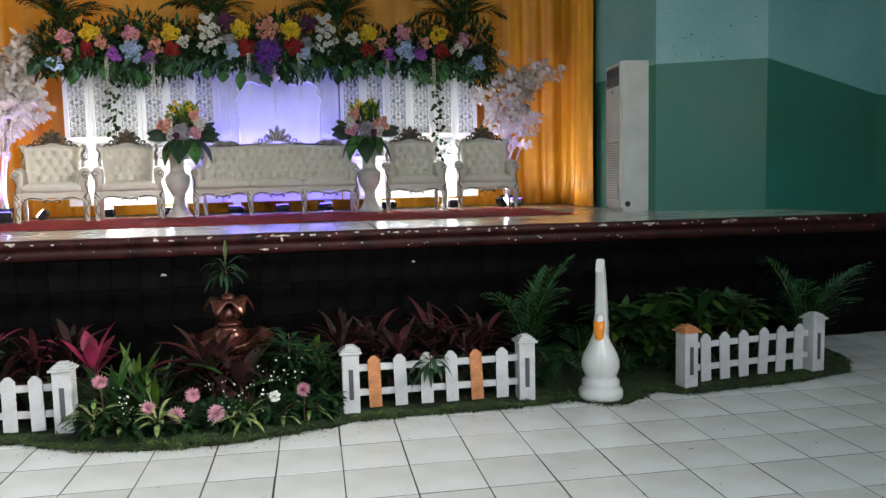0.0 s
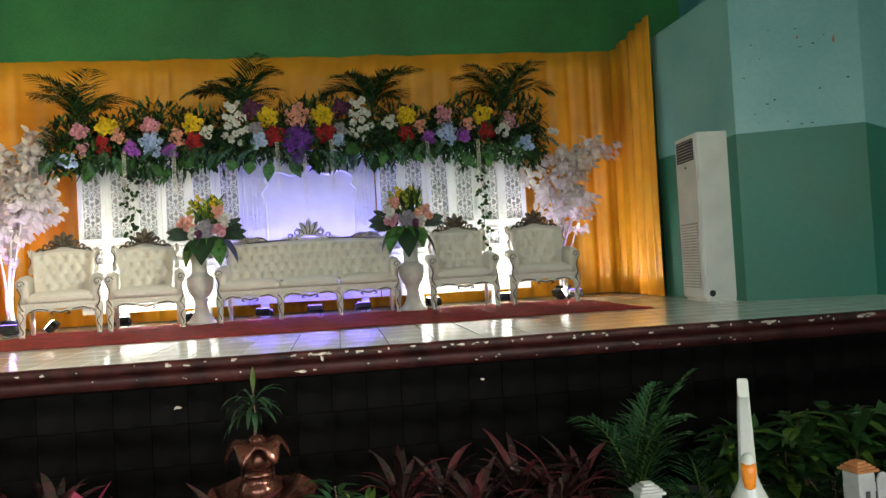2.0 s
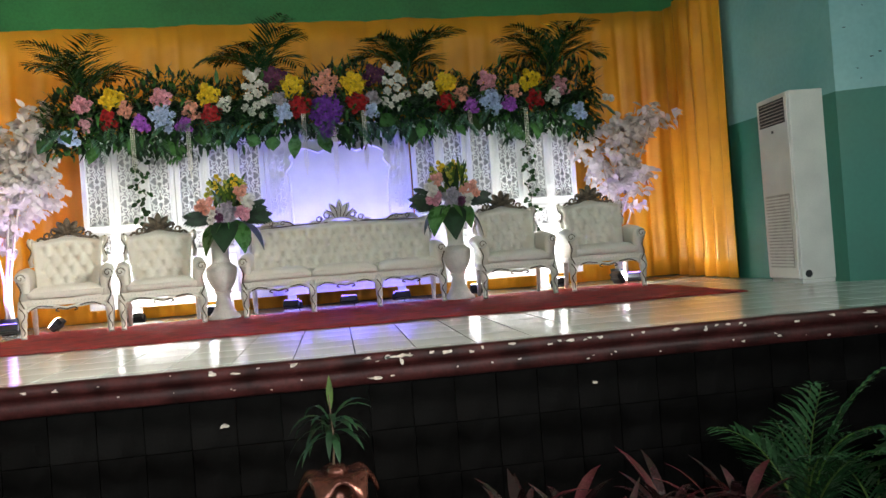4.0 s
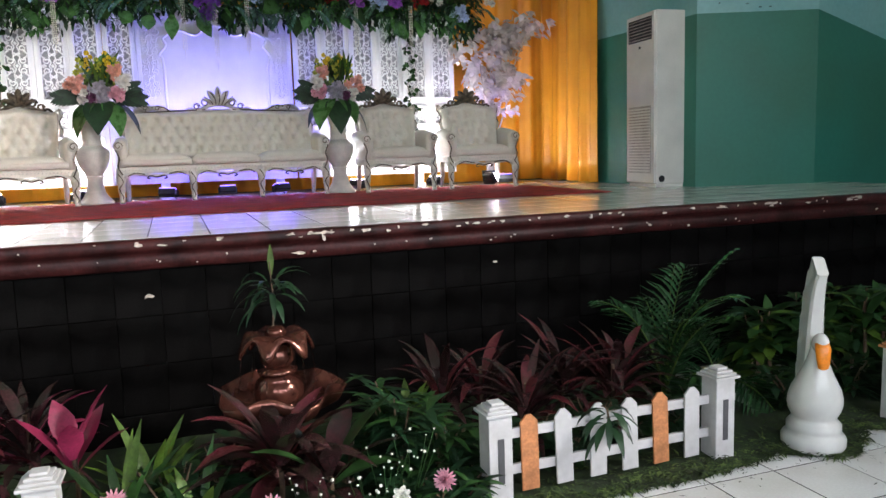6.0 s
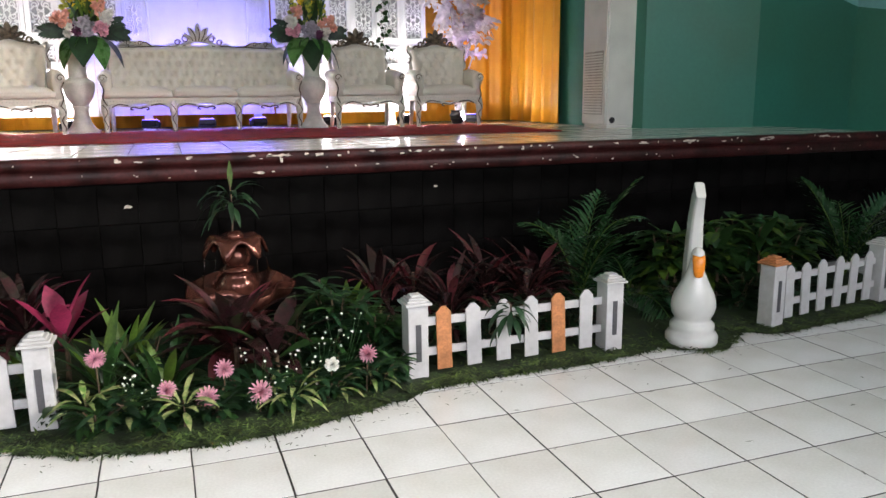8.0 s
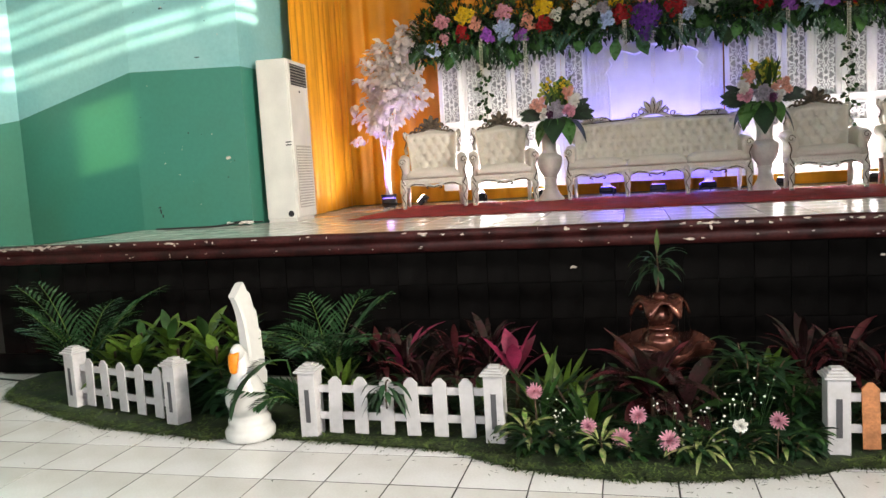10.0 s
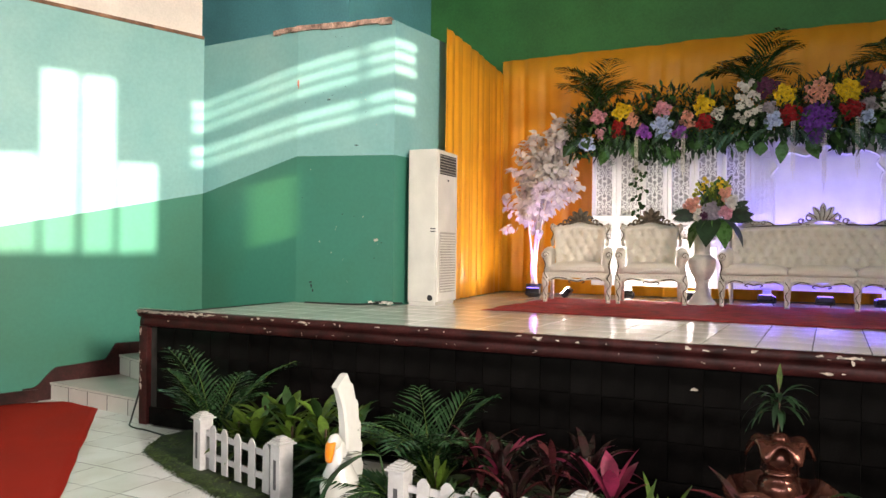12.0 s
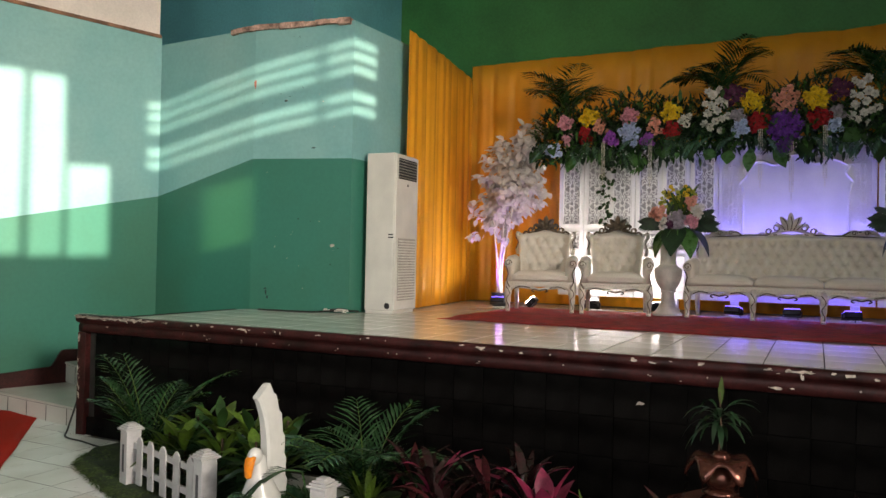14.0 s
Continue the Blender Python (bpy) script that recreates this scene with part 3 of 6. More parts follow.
cloth_sheet("aisle_carpet", -1.1, 0.0, -5.5, 0.0, 0.0, M_RED_FELT, "flat red carpet runner on white tiles", "carpet", 0.004, pose(-6.7, 2.4, 0, 0, 0, 47))

# curtains
def curtain(name, a, b, z0, z1, folds, depth, label):
    bm = bmesh.new()
    a, b = Vector((*a, 0)), Vector((*b, 0))
    L = (b - a).length
    d = (b - a).normalized()
    n = Vector((-d.y, d.x, 0))
    nu, nv = int(L * 44), 12
    rows = []
    for j in range(nv + 1):
        t = j / nv
        z = z0 + (z1 - z0) * t
        row = []
        for i in range(nu + 1):
            u = i / nu
            s = u * L
            ph = s * folds * 2 * math.pi + 2.2 * noise.noise((s * 1.3, 0, 0)) + 0.5 * noise.noise((s * 2, z * 0.6, 2))
            amp = depth * (0.6 + 0.6 * noise.noise((s * 0.9, 3, 0))) * (1.3 - 0.65 * t)
            off = amp * (math.sin(ph) + 0.35 * math.sin(2.3 * ph + 1))
            row.append(bm.verts.new(a + d * (s + 0.012 * math.cos(ph)) + n * off + Vector((0, 0, z + (0.02 * noise.noise((s * 2, 9, 0)) if j == nv else 0)))))
        rows.append(row)
    for p, q in zip(rows, rows[1:]):
        for i in range(nu):
            bm.faces.new((p[i], p[i + 1], q[i + 1], q[i]))
    ob = part(name, bm, M_CURTAIN, None, "", True)
    ob.modifiers.new("thick", "SOLIDIFY").thickness = 0.004
    return tagged(ob, label, "curtain", "gold stage curtains")
curtain("stage_curtain", (-4.15, 7.22), (4.5, 7.22), ZS + 0.01, 4.42, 3.2, 0.03, "wide gathered gold satin curtain across the stage back")
curtain("side_curtain", (-3.79, 4.7), (-4.1, 7.16), ZS + 0.01, 4.22, 3.4, 0.025, "gathered gold satin curtain hung beside the stage wall")
curtain("side_curtain", (4.36, 7.16), (4.22, 5.5), ZS + 0.01, 4.36, 3.0, 0.085, "deeply folded gold satin curtain hung beside the stage wall")


# ---- air conditioners ----
def air_conditioner(m, mirror):
    """A floor-standing unit; its front looks along +x of its own axes, or -x when mirrored."""
    s = -1 if mirror else 1
    ac = thing("air_conditioner", m, "tall white floor-standing air conditioner with black top outlet", "air conditioner", "standing air conditioners")
    X = lambda v: s * v
    part("body", box(X(0), X(0.335), 0, 0.54, 0.03, 1.70, 0.012), M_PLASTIC, ac)
    part("plinth", box(X(0.01), X(0.325), 0.012, 0.528, 0, 0.03, 0.004), M_PLASTIC, ac)
    part("front_panel", box(X(0.335), X(0.355), 0.006, 0.534, 0.04, 1.69, 0.01), M_PLASTIC, ac)
    part("outlet_recess", box(X(0.352), X(0.358), 0.05, 0.49, 1.43, 1.65, 0.003), M_GRILLE, ac, "dark air outlet")
    for k in range(7):
        part("louvre", box(X(0.356), X(0.368), 0.05, 0.49, 1.445 + 0.03 * k, 1.452 + 0.03 * k, 0.002), M_GRILLE_BEIGE, ac)
    part("intake_panel", box(X(0.353), X(0.359), 0.06, 0.48, 0.14, 0.80, 0.003), M_GRILLE_BEIGE, ac, "beige intake grille")
    for k in range(22):
        part("intake_slat", box(X(0.358), X(0.364), 0.07, 0.47, 0.155 + 0.029 * k, 0.170 + 0.029 * k), M_PLASTIC, ac)
    bm = bmesh.new()
    add_lathe(bm, [(0.0005, -0.004), (0.03, -0.004), (0.033, 0.0), (0.03, 0.003), (0.0005, 0.003)], 20, Matrix.Translation((X(0.27), -0.002, 0.085)) @ Matrix.Rotation(radians(90), 4, "X"))
    part("pipe_hole", bm, M_BLACK, ac, "round black pipe opening")
    bm = bmesh.new()
    add_box(bm, X(0.356), X(0.361), 0.255, 0.285, 1.36, 1.385, 0.002)
    part("badge", bm, M_BLACK, ac, "small dark badge")
    if not mirror:
        for k in range(2):
            part("side_slot", box(X(0.27), X(0.33), -0.003, 0.004, 0.80 + 0.03 * k, 0.812 + 0.03 * k), M_BLACK, ac)
    return ac
air_conditioner(pose(-3.93, 4.08, ZS, 0, 0, 3), False)
air_conditioner(pose(4.38, 4.12, ZS, 0, 0, -4), True)


# ---- seats ----
def carved_legs(thing_ob, xs, y_f, y_b, h):
    for x in xs:
        bm = bmesh.new()
        add_tube(bm, spline([(x, y_f + 0.03, h + 0.05), (x, y_f - 0.015, h - 0.06), (x, y_f + 0.0, h * 0.5), (x, y_f - 0.005, 0.06), (x, y_f - 0.02, 0.012)], 4), [0.038] * 3 + [0.042] * 3 + [0.033] * 4 + [0.026] * 4 + [0.023] * 2 + [0.027], 8)
        leg = part("front_leg", bm, M_CREAM_WOOD, thing_ob, "cream cabriole leg with dark gold scrolls", True)
        bm = bmesh.new()
        add_tube(bm, spline([(x - 0.02, y_f - 0.045, h), (x + 0.02, y_f - 0.048, h * 0.75), (x - 0.016, y_f - 0.034, h * 0.5), (x + 0.012, y_f - 0.03, h * 0.25), (x, y_f - 0.03, 0.04)], 4), 0.0055, 5)
        part("scroll", bm, M_GOLD, leg)
    for x in (xs[0] + 0.03, xs[-1] - 0.03):
        part("back_leg", add_tube(bmesh.new(), [(x, y_b, h + 0.04), (x, y_b + 0.02, h * 0.5), (x, y_b + 0.07, 0)], [0.03, 0.026, 0.02], 8), M_CREAM_WOOD, thing_ob, "", True)


def crest(bm, cx, y, z, w, h):
    """A carved crown: a fan of leaves over an arch, between curling volutes."""
    k, h = w / 0.36, h * 1.3
    add_tube(bm, spline([(cx - 0.19 * k, y, z - 0.03), (cx - 0.1 * k, y, z + 0.02), (cx, y, z + 0.045), (cx + 0.1 * k, y, z + 0.02), (cx + 0.19 * k, y, z - 0.03)], 4), 0.02, 7)
    for q in range(-2, 3):
        a = q * 0.5
        ln = h * (1.0 - 0.09 * abs(q))
        add_tube(bm, spline([(cx + 0.025 * q, y, z + 0.03), (cx + math.sin(a) * ln * 0.6, y - 0.016, z + 0.02 + math.cos(a) * ln * 0.55), (cx + math.sin(a) * ln * 1.05, y - 0.006, z + math.cos(a) * ln)], 4), [0.012, 0.02, 0.028, 0.034, 0.036, 0.034, 0.028, 0.018, 0.007], 7, 0.65)
    for s in (-1, 1):
        for rx, rz, rr in ((0.115 * k, 0.062, 0.042), (0.185 * k, 0.022, 0.034)):
            add_tube(bm, [(cx + s * rx + rr * (1 - 0.05 * t) * math.cos(0.8 * t), y - 0.008, z + rz + rr * (1 - 0.05 * t) * math.sin(0.8 * t)) for t in range(10)], 0.0115, 6)
        add_tube(bm, spline([(cx + s * 0.19 * k, y, z - 0.02), (cx + s * 0.24 * k, y, z + 0.008), (cx + s * 0.28 * k, y, z - 0.02)], 4), 0.013, 6)


def seat_unit(name, m, width, n_seats, label, category, group=""):
    """An upholstered, tufted seat with rolled arms, carved rails and legs. Its front is at y = 0 and looks to -y."""
    ob = thing(name, m, label, category, group)
    W, D = width, 0.62
    H = 0.29
    hw = W / 2
    xs = [-hw + 0.04 + (W - 0.08) * k / n_seats for k in range(n_seats + 1)]
    carved_legs(ob, xs, 0.02, D - 0.05, H)
    # seat frame with a scalloped lower edge
    bm = bmesh.new()
    add_box(bm, -hw + 0.03, hw - 0.03, 0.01, D, H, H + 0.075, 0.012)
    part("seat_rail", bm, M_LEATHER, ob, "cream leather rail with a row of nail heads", True)
    for k in range(n_seats):
        a, b = xs[k], xs[k + 1]
        c = (a + b) / 2
        bm = bmesh.new()
        add_tube(bm, spline([(a + 0.03, 0.004, H - 0.035), (a + 0.09, 0.0, H + 0.0), (c - 0.1, 0.0, H - 0.012), (c, -0.004, H - 0.03), (c + 0.1, 0.0, H - 0.012), (b - 0.09, 0.0, H + 0.0), (b - 0.03, 0.004, H - 0.035)], 4), 0.019, 6)
        part("apron", bm, M_CREAM_WOOD, ob, "carved cream apron", True)
        bm = bmesh.new()
        for s in (-1, 1):
            add_tube(bm, spline([(c, -0.022, H - 0.04), (c + s * 0.06, -0.022, H - 0.025), (c + s * 0.09, -0.02, H - 0.045), (c + s * 0.06, -0.02, H - 0.055)], 4), 0.007, 5)
            add_tube(bm, spline([(c + s * 0.11, -0.02, H - 0.01), (c + s * (b - a) * 0.3, -0.02, H + 0.004), (c + s * (b - a) * 0.4, -0.018, H - 0.024)], 4), 0.006, 5)
        part("apron_scroll", bm, M_GOLD, ob, "dark gold scrollwork")
        # cushion
        bm = bmesh.new()
        gx, gy = 12, 8
        top = [[None] * (gx + 1) for _ in range(gy + 1)]
        for j in range(gy + 1):
            for i in range(gx + 1):
                u, v = i / gx, j / gy
                e = min(u, 1 - u, v, 1 - v)
                puff = 1 - (1 - min(1, e / 0.16)) ** 2
                yb = -0.02 - 0.02 * math.sin(math.pi * u)
                top[j][i] = bm.verts.new((a + 0.004 + (b - a - 0.008) * u if n_seats > 1 else a + 0.05 + (b - a - 0.1) * u, yb + (D - 0.1) * v, H + 0.125 + 0.05 * puff + 0.015 * math.sin(math.pi * u)))
        for j in range(gy):
            for i in range(gx):
                bm.faces.new((top[j][i], top[j][i + 1], top[j + 1][i + 1], top[j + 1][i]))
        ex = bmesh.ops.extrude_face_region(bm, geom=list(bm.faces))
        for v in [g for g in ex["geom"] if isinstance(g, bmesh.types.BMVert)]:
            v.co.z = H + 0.072
        bmesh.ops.recalc_face_normals(bm, faces=bm.faces)
        cushion = part("cushion", bm, M_LEATHER, ob, "plump cream seat cushion", True)
        bm = bmesh.new()
        pts = [(a + 0.03 + (b - a - 0.06) * t / 12, -0.025 - 0.02 * math.sin(math.pi * t / 12), H + 0.127) for t in range(13)]
        add_tube(bm, pts, 0.006, 5)
        part("piping", bm, M_LEATHER, cushion)
    # nail heads
    bm = bmesh.new()
    n = int((W - 0.1) / 0.03)
    for k in range(n):
        x = -hw + 0.06 + (W - 0.12) * k / (n - 1)
        bmesh.ops.create_icosphere(bm, subdivisions=1, radius=0.007, matrix=Matrix.Translation((x, 0.004, H + 0.035)))
    tagged(part("nail_heads", bm, M_CREAM_WOOD, ob), kind="stuff")
    # tufted back: leaning, with buttons sunk in a diamond pattern
    bw, z0, z1 = W - 0.17, H + 0.12, 0.93
    lean = 0.14
    step_x, step_z = 0.118, 0.1
    btn = []
    rows = int((z1 - z0 - 0.1) / step_z)
    for r in range(rows):
        zz = z0 + 0.11 + r * step_z
        cnt = int((bw - 0.12) / step_x) + (r % 2)
        for k in range(cnt):
            btn.append(((k - (cnt - 1) / 2) * step_x, zz))
    bm = bmesh.new()
    nx, nz = int(bw / 0.0145), 44
    cnt0 = int((bw - 0.12) / step_x)
    g = []
    for j in range(nz + 1):
        row = []
        for i in range(nx + 1):
            u, v = i / nx, j / nz
            x = -bw / 2 + bw * u
            arch = 0.05 * math.cos(math.pi * (u - 0.5)) if n_seats == 1 else 0.025 * math.cos(math.pi * (u - 0.5))
            z = z0 + (z1 - z0 + arch - 0.04) * v
            if n_seats == 1:
                x *= 0.84 + 0.16 * v
            e = min(u * bw, (1 - u) * bw, v * (z1 - z0), (1 - v) * (z1 - z0))
            d = 0.05 * (1 - (1 - min(1, e / 0.05)) ** 2)
            rr = (z - z0 - 0.11) / step_z
            xx = x / step_x + (0.5 if cnt0 % 2 == 0 else 0.0)
            if -0.6 < rr < rows - 0.4 and e > 0.03:
                puff = (abs(math.sin(math.pi * (xx + rr / 2))) * abs(math.sin(math.pi * (xx - rr / 2)))) ** 0.6
                d -= 0.034 * (1 - puff) * min(1, (e - 0.03) / 0.04)
            for bx, bz in btn:
                q = (x - bx) ** 2 + (z - bz) ** 2
                if q < 0.005:
                    d -= 0.05 * math.exp(-q / 0.0005)
            wing = 0.16 * max(0, abs(2 * u - 1) - 0.72) / 0.28 * (1 if n_seats == 1 else 0.75)
            row.append(bm.verts.new((x, D - 0.1 + lean * v - d - wing * (1 - 0.35 * v), z)))
        g.append(row)
    for j in range(nz):
        for i in range(nx):
            bm.faces.new((g[j][i], g[j][i + 1], g[j + 1][i + 1], g[j + 1][i]))
    ex = bmesh.ops.extrude_face_region(bm, geom=list(bm.faces))
    for v in [q for q in ex["geom"] if isinstance(q, bmesh.types.BMVert)]:
        v.co.y = D + 0.0 + lean * (v.co.z - z0) / (z1 - z0)
    bmesh.ops.recalc_face_normals(bm, faces=bm.faces)
    back = part("backrest", bm, M_LEATHER, ob, "deep-buttoned cream leather back", True)
    bm = bmesh.new()
    for bx, bz in btn:
        v = (bz - z0) / (z1 - z0)
        bmesh.ops.create_icosphere(bm, subdivisions=1, radius=0.009, matrix=Matrix.Translation((bx, D - 0.082 + lean * v, bz)))
    tagged(part("buttons", bm, M_LEATHER, back), kind="stuff")
    # carved top rail and wing scrolls
    yt = D + lean - 0.03
    bm = bmesh.new()
    k = 14
    add_tube(bm, spline([(-bw / 2 + bw * t / k, yt, z1 + (0.05 if n_seats == 1 else 0.028) * math.cos(math.pi * (t / k - 0.5)) - 0.035 + (0.008 * math.sin(t * 2.4))) for t in range(k + 1)], 3), 0.02, 7)
    part("top_rail", bm, M_CREAM_WOOD, ob, "", True)
    for s in (-1, 1):
        bm = bmesh.new()
        x = s * bw / 2
        add_tube(bm, spline([(x, yt, z1 - 0.02), (x + s * 0.03, yt - 0.03, z1 - 0.005), (x + s * 0.028, yt - 0.07, z1 - 0.06), (x - s * 0.004, yt - 0.1, z1 - 0.12), (x + s * 0.02, yt - 0.13, z1 - 0.2), (x + s * 0.008, yt - 0.15, z1 - 0.27)], 4), [0.02] * 8 + [0.016] * 8 + [0.022] * 4 + [0.014], 7)
        post = part("wing_post", bm, M_CREAM_WOOD, ob, "carved wing post", True)
        bm = bmesh.new()
        add_tube(bm, spline([(x + s * 0.02, yt - 0.04, z1 + 0.012), (x + s * 0.045, yt - 0.075, z1 - 0.05), (x + s * 0.01, yt - 0.115, z1 - 0.12), (x + s * 0.034, yt - 0.15, z1 - 0.2)], 4), 0.006, 5)
        part("scroll", bm, M_GOLD, post)
    bm = bmesh.new()
    ch = 0.155 if n_seats == 1 else 0.18
    crest(bm, 0, yt - 0.015, z1 + (0.005 if n_seats == 1 else 0.012), 0.36 if n_seats == 1 else 0.44, ch)
    part("crest", bm, M_GOLD if n_seats == 1 else M_CREAM_WOOD, ob, "carved openwork crest with dark gold edges", True)
    if n_seats > 1:
        for s in (-1, 1):
            bm = bmesh.new()
            c = s * bw * 0.37
            add_tube(bm, spline([(c - s * 0.2, yt, z1 - 0.012), (c - s * 0.1, yt - 0.012, z1 + 0.02), (c, yt - 0.015, z1 + 0.018), (c + s * 0.1, yt - 0.012, z1 + 0.02), (c + s * 0.17, yt, z1 - 0.03)], 4), [0.014, 0.018, 0.022, 0.027, 0.032, 0.032, 0.028, 0.024, 0.03, 0.034, 0.034, 0.03, 0.026, 0.022, 0.018, 0.014, 0.01], 8)
            scroll = part("rail_volute", bm, M_CREAM_WOOD, ob, "carved cream scroll at the end of the rail", True)
            bm = bmesh.new()
            for q in (-1, 1):
                add_tube(bm, [(c - s * 0.02 + q * 0.06 + 0.03 * (1 - 0.07 * k) * math.cos(0.75 * k), yt - 0.048, z1 + 0.018 + 0.026 * (1 - 0.07 * k) * math.sin(0.75 * k)) for k in range(11)], 0.005, 5)
            part("gold_line", bm, M_GOLD, scroll)
    bm = bmesh.new()
    if n_seats > 1:
        for kk in range(-2, 3):
            a = kk * 0.45
            add_tube(bm, spline([(0.03 * kk, yt - 0.055, z1 + 0.05), (math.sin(a + 0.12) * 0.12, yt - 0.06, z1 + 0.03 + math.cos(a) * 0.1), (math.sin(a) * 0.19, yt - 0.05, z1 + 0.03 + math.cos(a) * 0.17)], 3), 0.005, 5)
        for s in (-1, 1):
            for rx, rz, rr in ((0.141, 0.074, 0.044), (0.226, 0.034, 0.036)):
                add_tube(bm, [(s * rx + rr * (1 - 0.05 * t) * math.cos(0.8 * t), yt - 0.038, z1 + rz + rr * (1 - 0.05 * t) * math.sin(0.8 * t)) for t in range(10)], 0.0045, 5)
        for s in (-1, 1):
            c = s * bw * 0.33
            add_tube(bm, spline([(c - 0.12, yt - 0.025, z1 - 0.01), (c - 0.05, yt - 0.03, z1 + 0.025), (c, yt - 0.03, z1 + 0.012), (c + 0.06, yt - 0.03, z1 + 0.03), (c + 0.12, yt - 0.025, z1 - 0.01)], 4), 0.009, 6)
    for s in (-1, 1):
        add_tube(bm, spline([(s * 0.14, yt - 0.025, z1 + 0.0), (s * bw * 0.3, yt - 0.025, z1 - 0.015), (s * bw * 0.46, yt - 0.03, z1 - 0.035)], 4), 0.007, 5)
    part("rail_scroll", bm, M_GOLD, ob, "dark gold scrollwork")
    # rolled arms
    for s in (-1, 1):
        x = s * (hw - 0.06)
        bm = bmesh.new()
        pr = []
        ya, yb2 = 0.0, D - 0.04
        for t in range(9):
            v = t / 8
            y = ya + (yb2 - ya) * v
            top = 0.60 + 0.02 * math.sin(v * 3.0) + 0.04 * v
            pr.append([bm.verts.new((x + s * dx, y, z)) for dx, z in ((-0.045, H + 0.06), (-0.05, top - 0.08), (-0.045, top - 0.02), (0.0, top + 0.01), (0.05, top - 0.005), (0.072, top - 0.05), (0.05, top - 0.095), (0.03, top - 0.11), (0.03, H + 0.06))])
        for p, q in zip(pr, pr[1:]):
            for i in range(9):
                bm.faces.new((p[i], p[(i + 1) % 9], q[(i + 1) % 9], q[i]))
        bm.faces.new(pr[0])
        bm.faces.new(list(reversed(pr[-1])))
        bmesh.ops.recalc_face_normals(bm, faces=bm.faces)
        arm = part("armrest", bm, M_LEATHER, ob, "rolled cream leather arm", True)
        bm = bmesh.new()
        add_lathe(bm, [(0.002, -0.012), (0.03, -0.012), (0.045, 0.0), (0.05, 0.02), (0.048, 0.03), (0.002, 0.03)], 16, Matrix.Translation((x + s * 0.02, -0.012, 0.555)) @ Matrix.Rotation(radians(-90), 4, "X"))
        part("arm_scroll", bm, M_CREAM_WOOD, arm, "", True)
        bm = bmesh.new()
        add_tube(bm, [(x + s * 0.02 + math.cos(a * 0.7) * (0.04 - 0.0032 * a), -0.026, 0.555 + math.sin(a * 0.7) * (0.04 - 0.0032 * a)) for a in range(11)], 0.005, 5)
        add_tube(bm, spline([(x + s * 0.05, -0.014, 0.52), (x + s * 0.02, -0.018, 0.44), (x + s * 0.035, -0.016, 0.36), (x + s * 0.0, -0.02, 0.28)], 4), 0.007, 5)
        part("gold_scroll", bm, M_GOLD, arm)
    return ob


CHAIR = "cream tufted armchair with carved dark gold crest on red carpet"
seat_unit("sofa", pose(0.12, 5.72, ZS + 0.008), 2.06, 3, "long cream tufted sofa with three cushions and carved legs", "sofa")
first = seat_unit("armchair", pose(-2.42, 5.38, ZS + 0.008, 0, 0, 14), 0.80, 1, CHAIR, "armchair", "armchairs beside the sofa")
copy_thing(first, pose(-1.60, 5.52, ZS + 0.008, 0, 0, 12))
copy_thing(first, pose(1.86, 5.50, ZS + 0.008, 0, 0, -2))
copy_thing(first, pose(2.78, 5.46, ZS + 0.008, 0, 0, -7))


# ---- carved white backdrop ----
def lattice_bm(w, h):
    """Openwork of mirrored scrolls, leaves and rosettes that fills a w by h opening."""
    bm = bmesh.new()
    nz = max(1, round(h / 0.2))
    cz = h / nz
    for j in range(nz):
        z = cz * j
        for s in (-1, 1):
            for cx, fz, r, turn, start in ((0.052, 0.27, 0.034, 1, -1.2), (0.05, 0.73, 0.034, -1, 1.2), (0.083, 0.5, 0.02, 1, 2.0), (0.02, 0.0, 0.018, 1, 0.4)):
                r = min(r, cz * 0.2)
                add_tube(bm, [(s * (cx + r * (1 - 0.07 * k) * math.cos(start + turn * 0.72 * k)), 0, z + fz * cz + r * (1 - 0.07 * k) * math.sin(start + turn * 0.72 * k)) for k in range(11)], 0.0068, 4)
            add_tube(bm, spline([(0, 0, z), (s * 0.03, 0, z + 0.12 * cz), (s * 0.012, 0, z + 0.34 * cz), (s * 0.03, 0, z + 0.5 * cz), (s * 0.012, 0, z + 0.66 * cz), (s * 0.03, 0, z + 0.88 * cz), (0, 0, z + cz)], 3), 0.0066, 4)
            for fz, tilt in ((0.12, 50), (0.5, 0), (0.88, -50)):
                add_box(bm, -0.026, 0.026, -0.004, 0.004, -0.0075, 0.0075, 0, Matrix.Translation((s * 0.08, 0, z + fz * cz)) @ Matrix.Rotation(radians(s * tilt), 4, "Y"))
        add_box(bm, -0.013, 0.013, -0.005, 0.005, -0.013, 0.013, 0, Matrix.Translation((0, 0, z + cz / 2)) @ Matrix.Rotation(radians(45), 4, "Y"))
    return bm


LATTICE = mesh_of(lattice_bm(0.2, 0.86), "lattice", M_PANEL)
LATTICE_LOW = mesh_of(lattice_bm(0.2, 0.16), "low_lattice", M_PANEL)
PW = 0.312
bm = bmesh.new()
for x0, x1, z0, z1 in ((-PW / 2 + 0.002, -0.1, 0.16, 1.98), (0.1, PW / 2 - 0.002, 0.16, 1.98), (-0.1, 0.1, 1.9, 1.98), (-0.1, 0.1, 0.92, 1.04), (-0.1, 0.1, 0.16, 0.74)):
    add_box(bm, x0, x1, -0.016, 0.016, z0, z1)
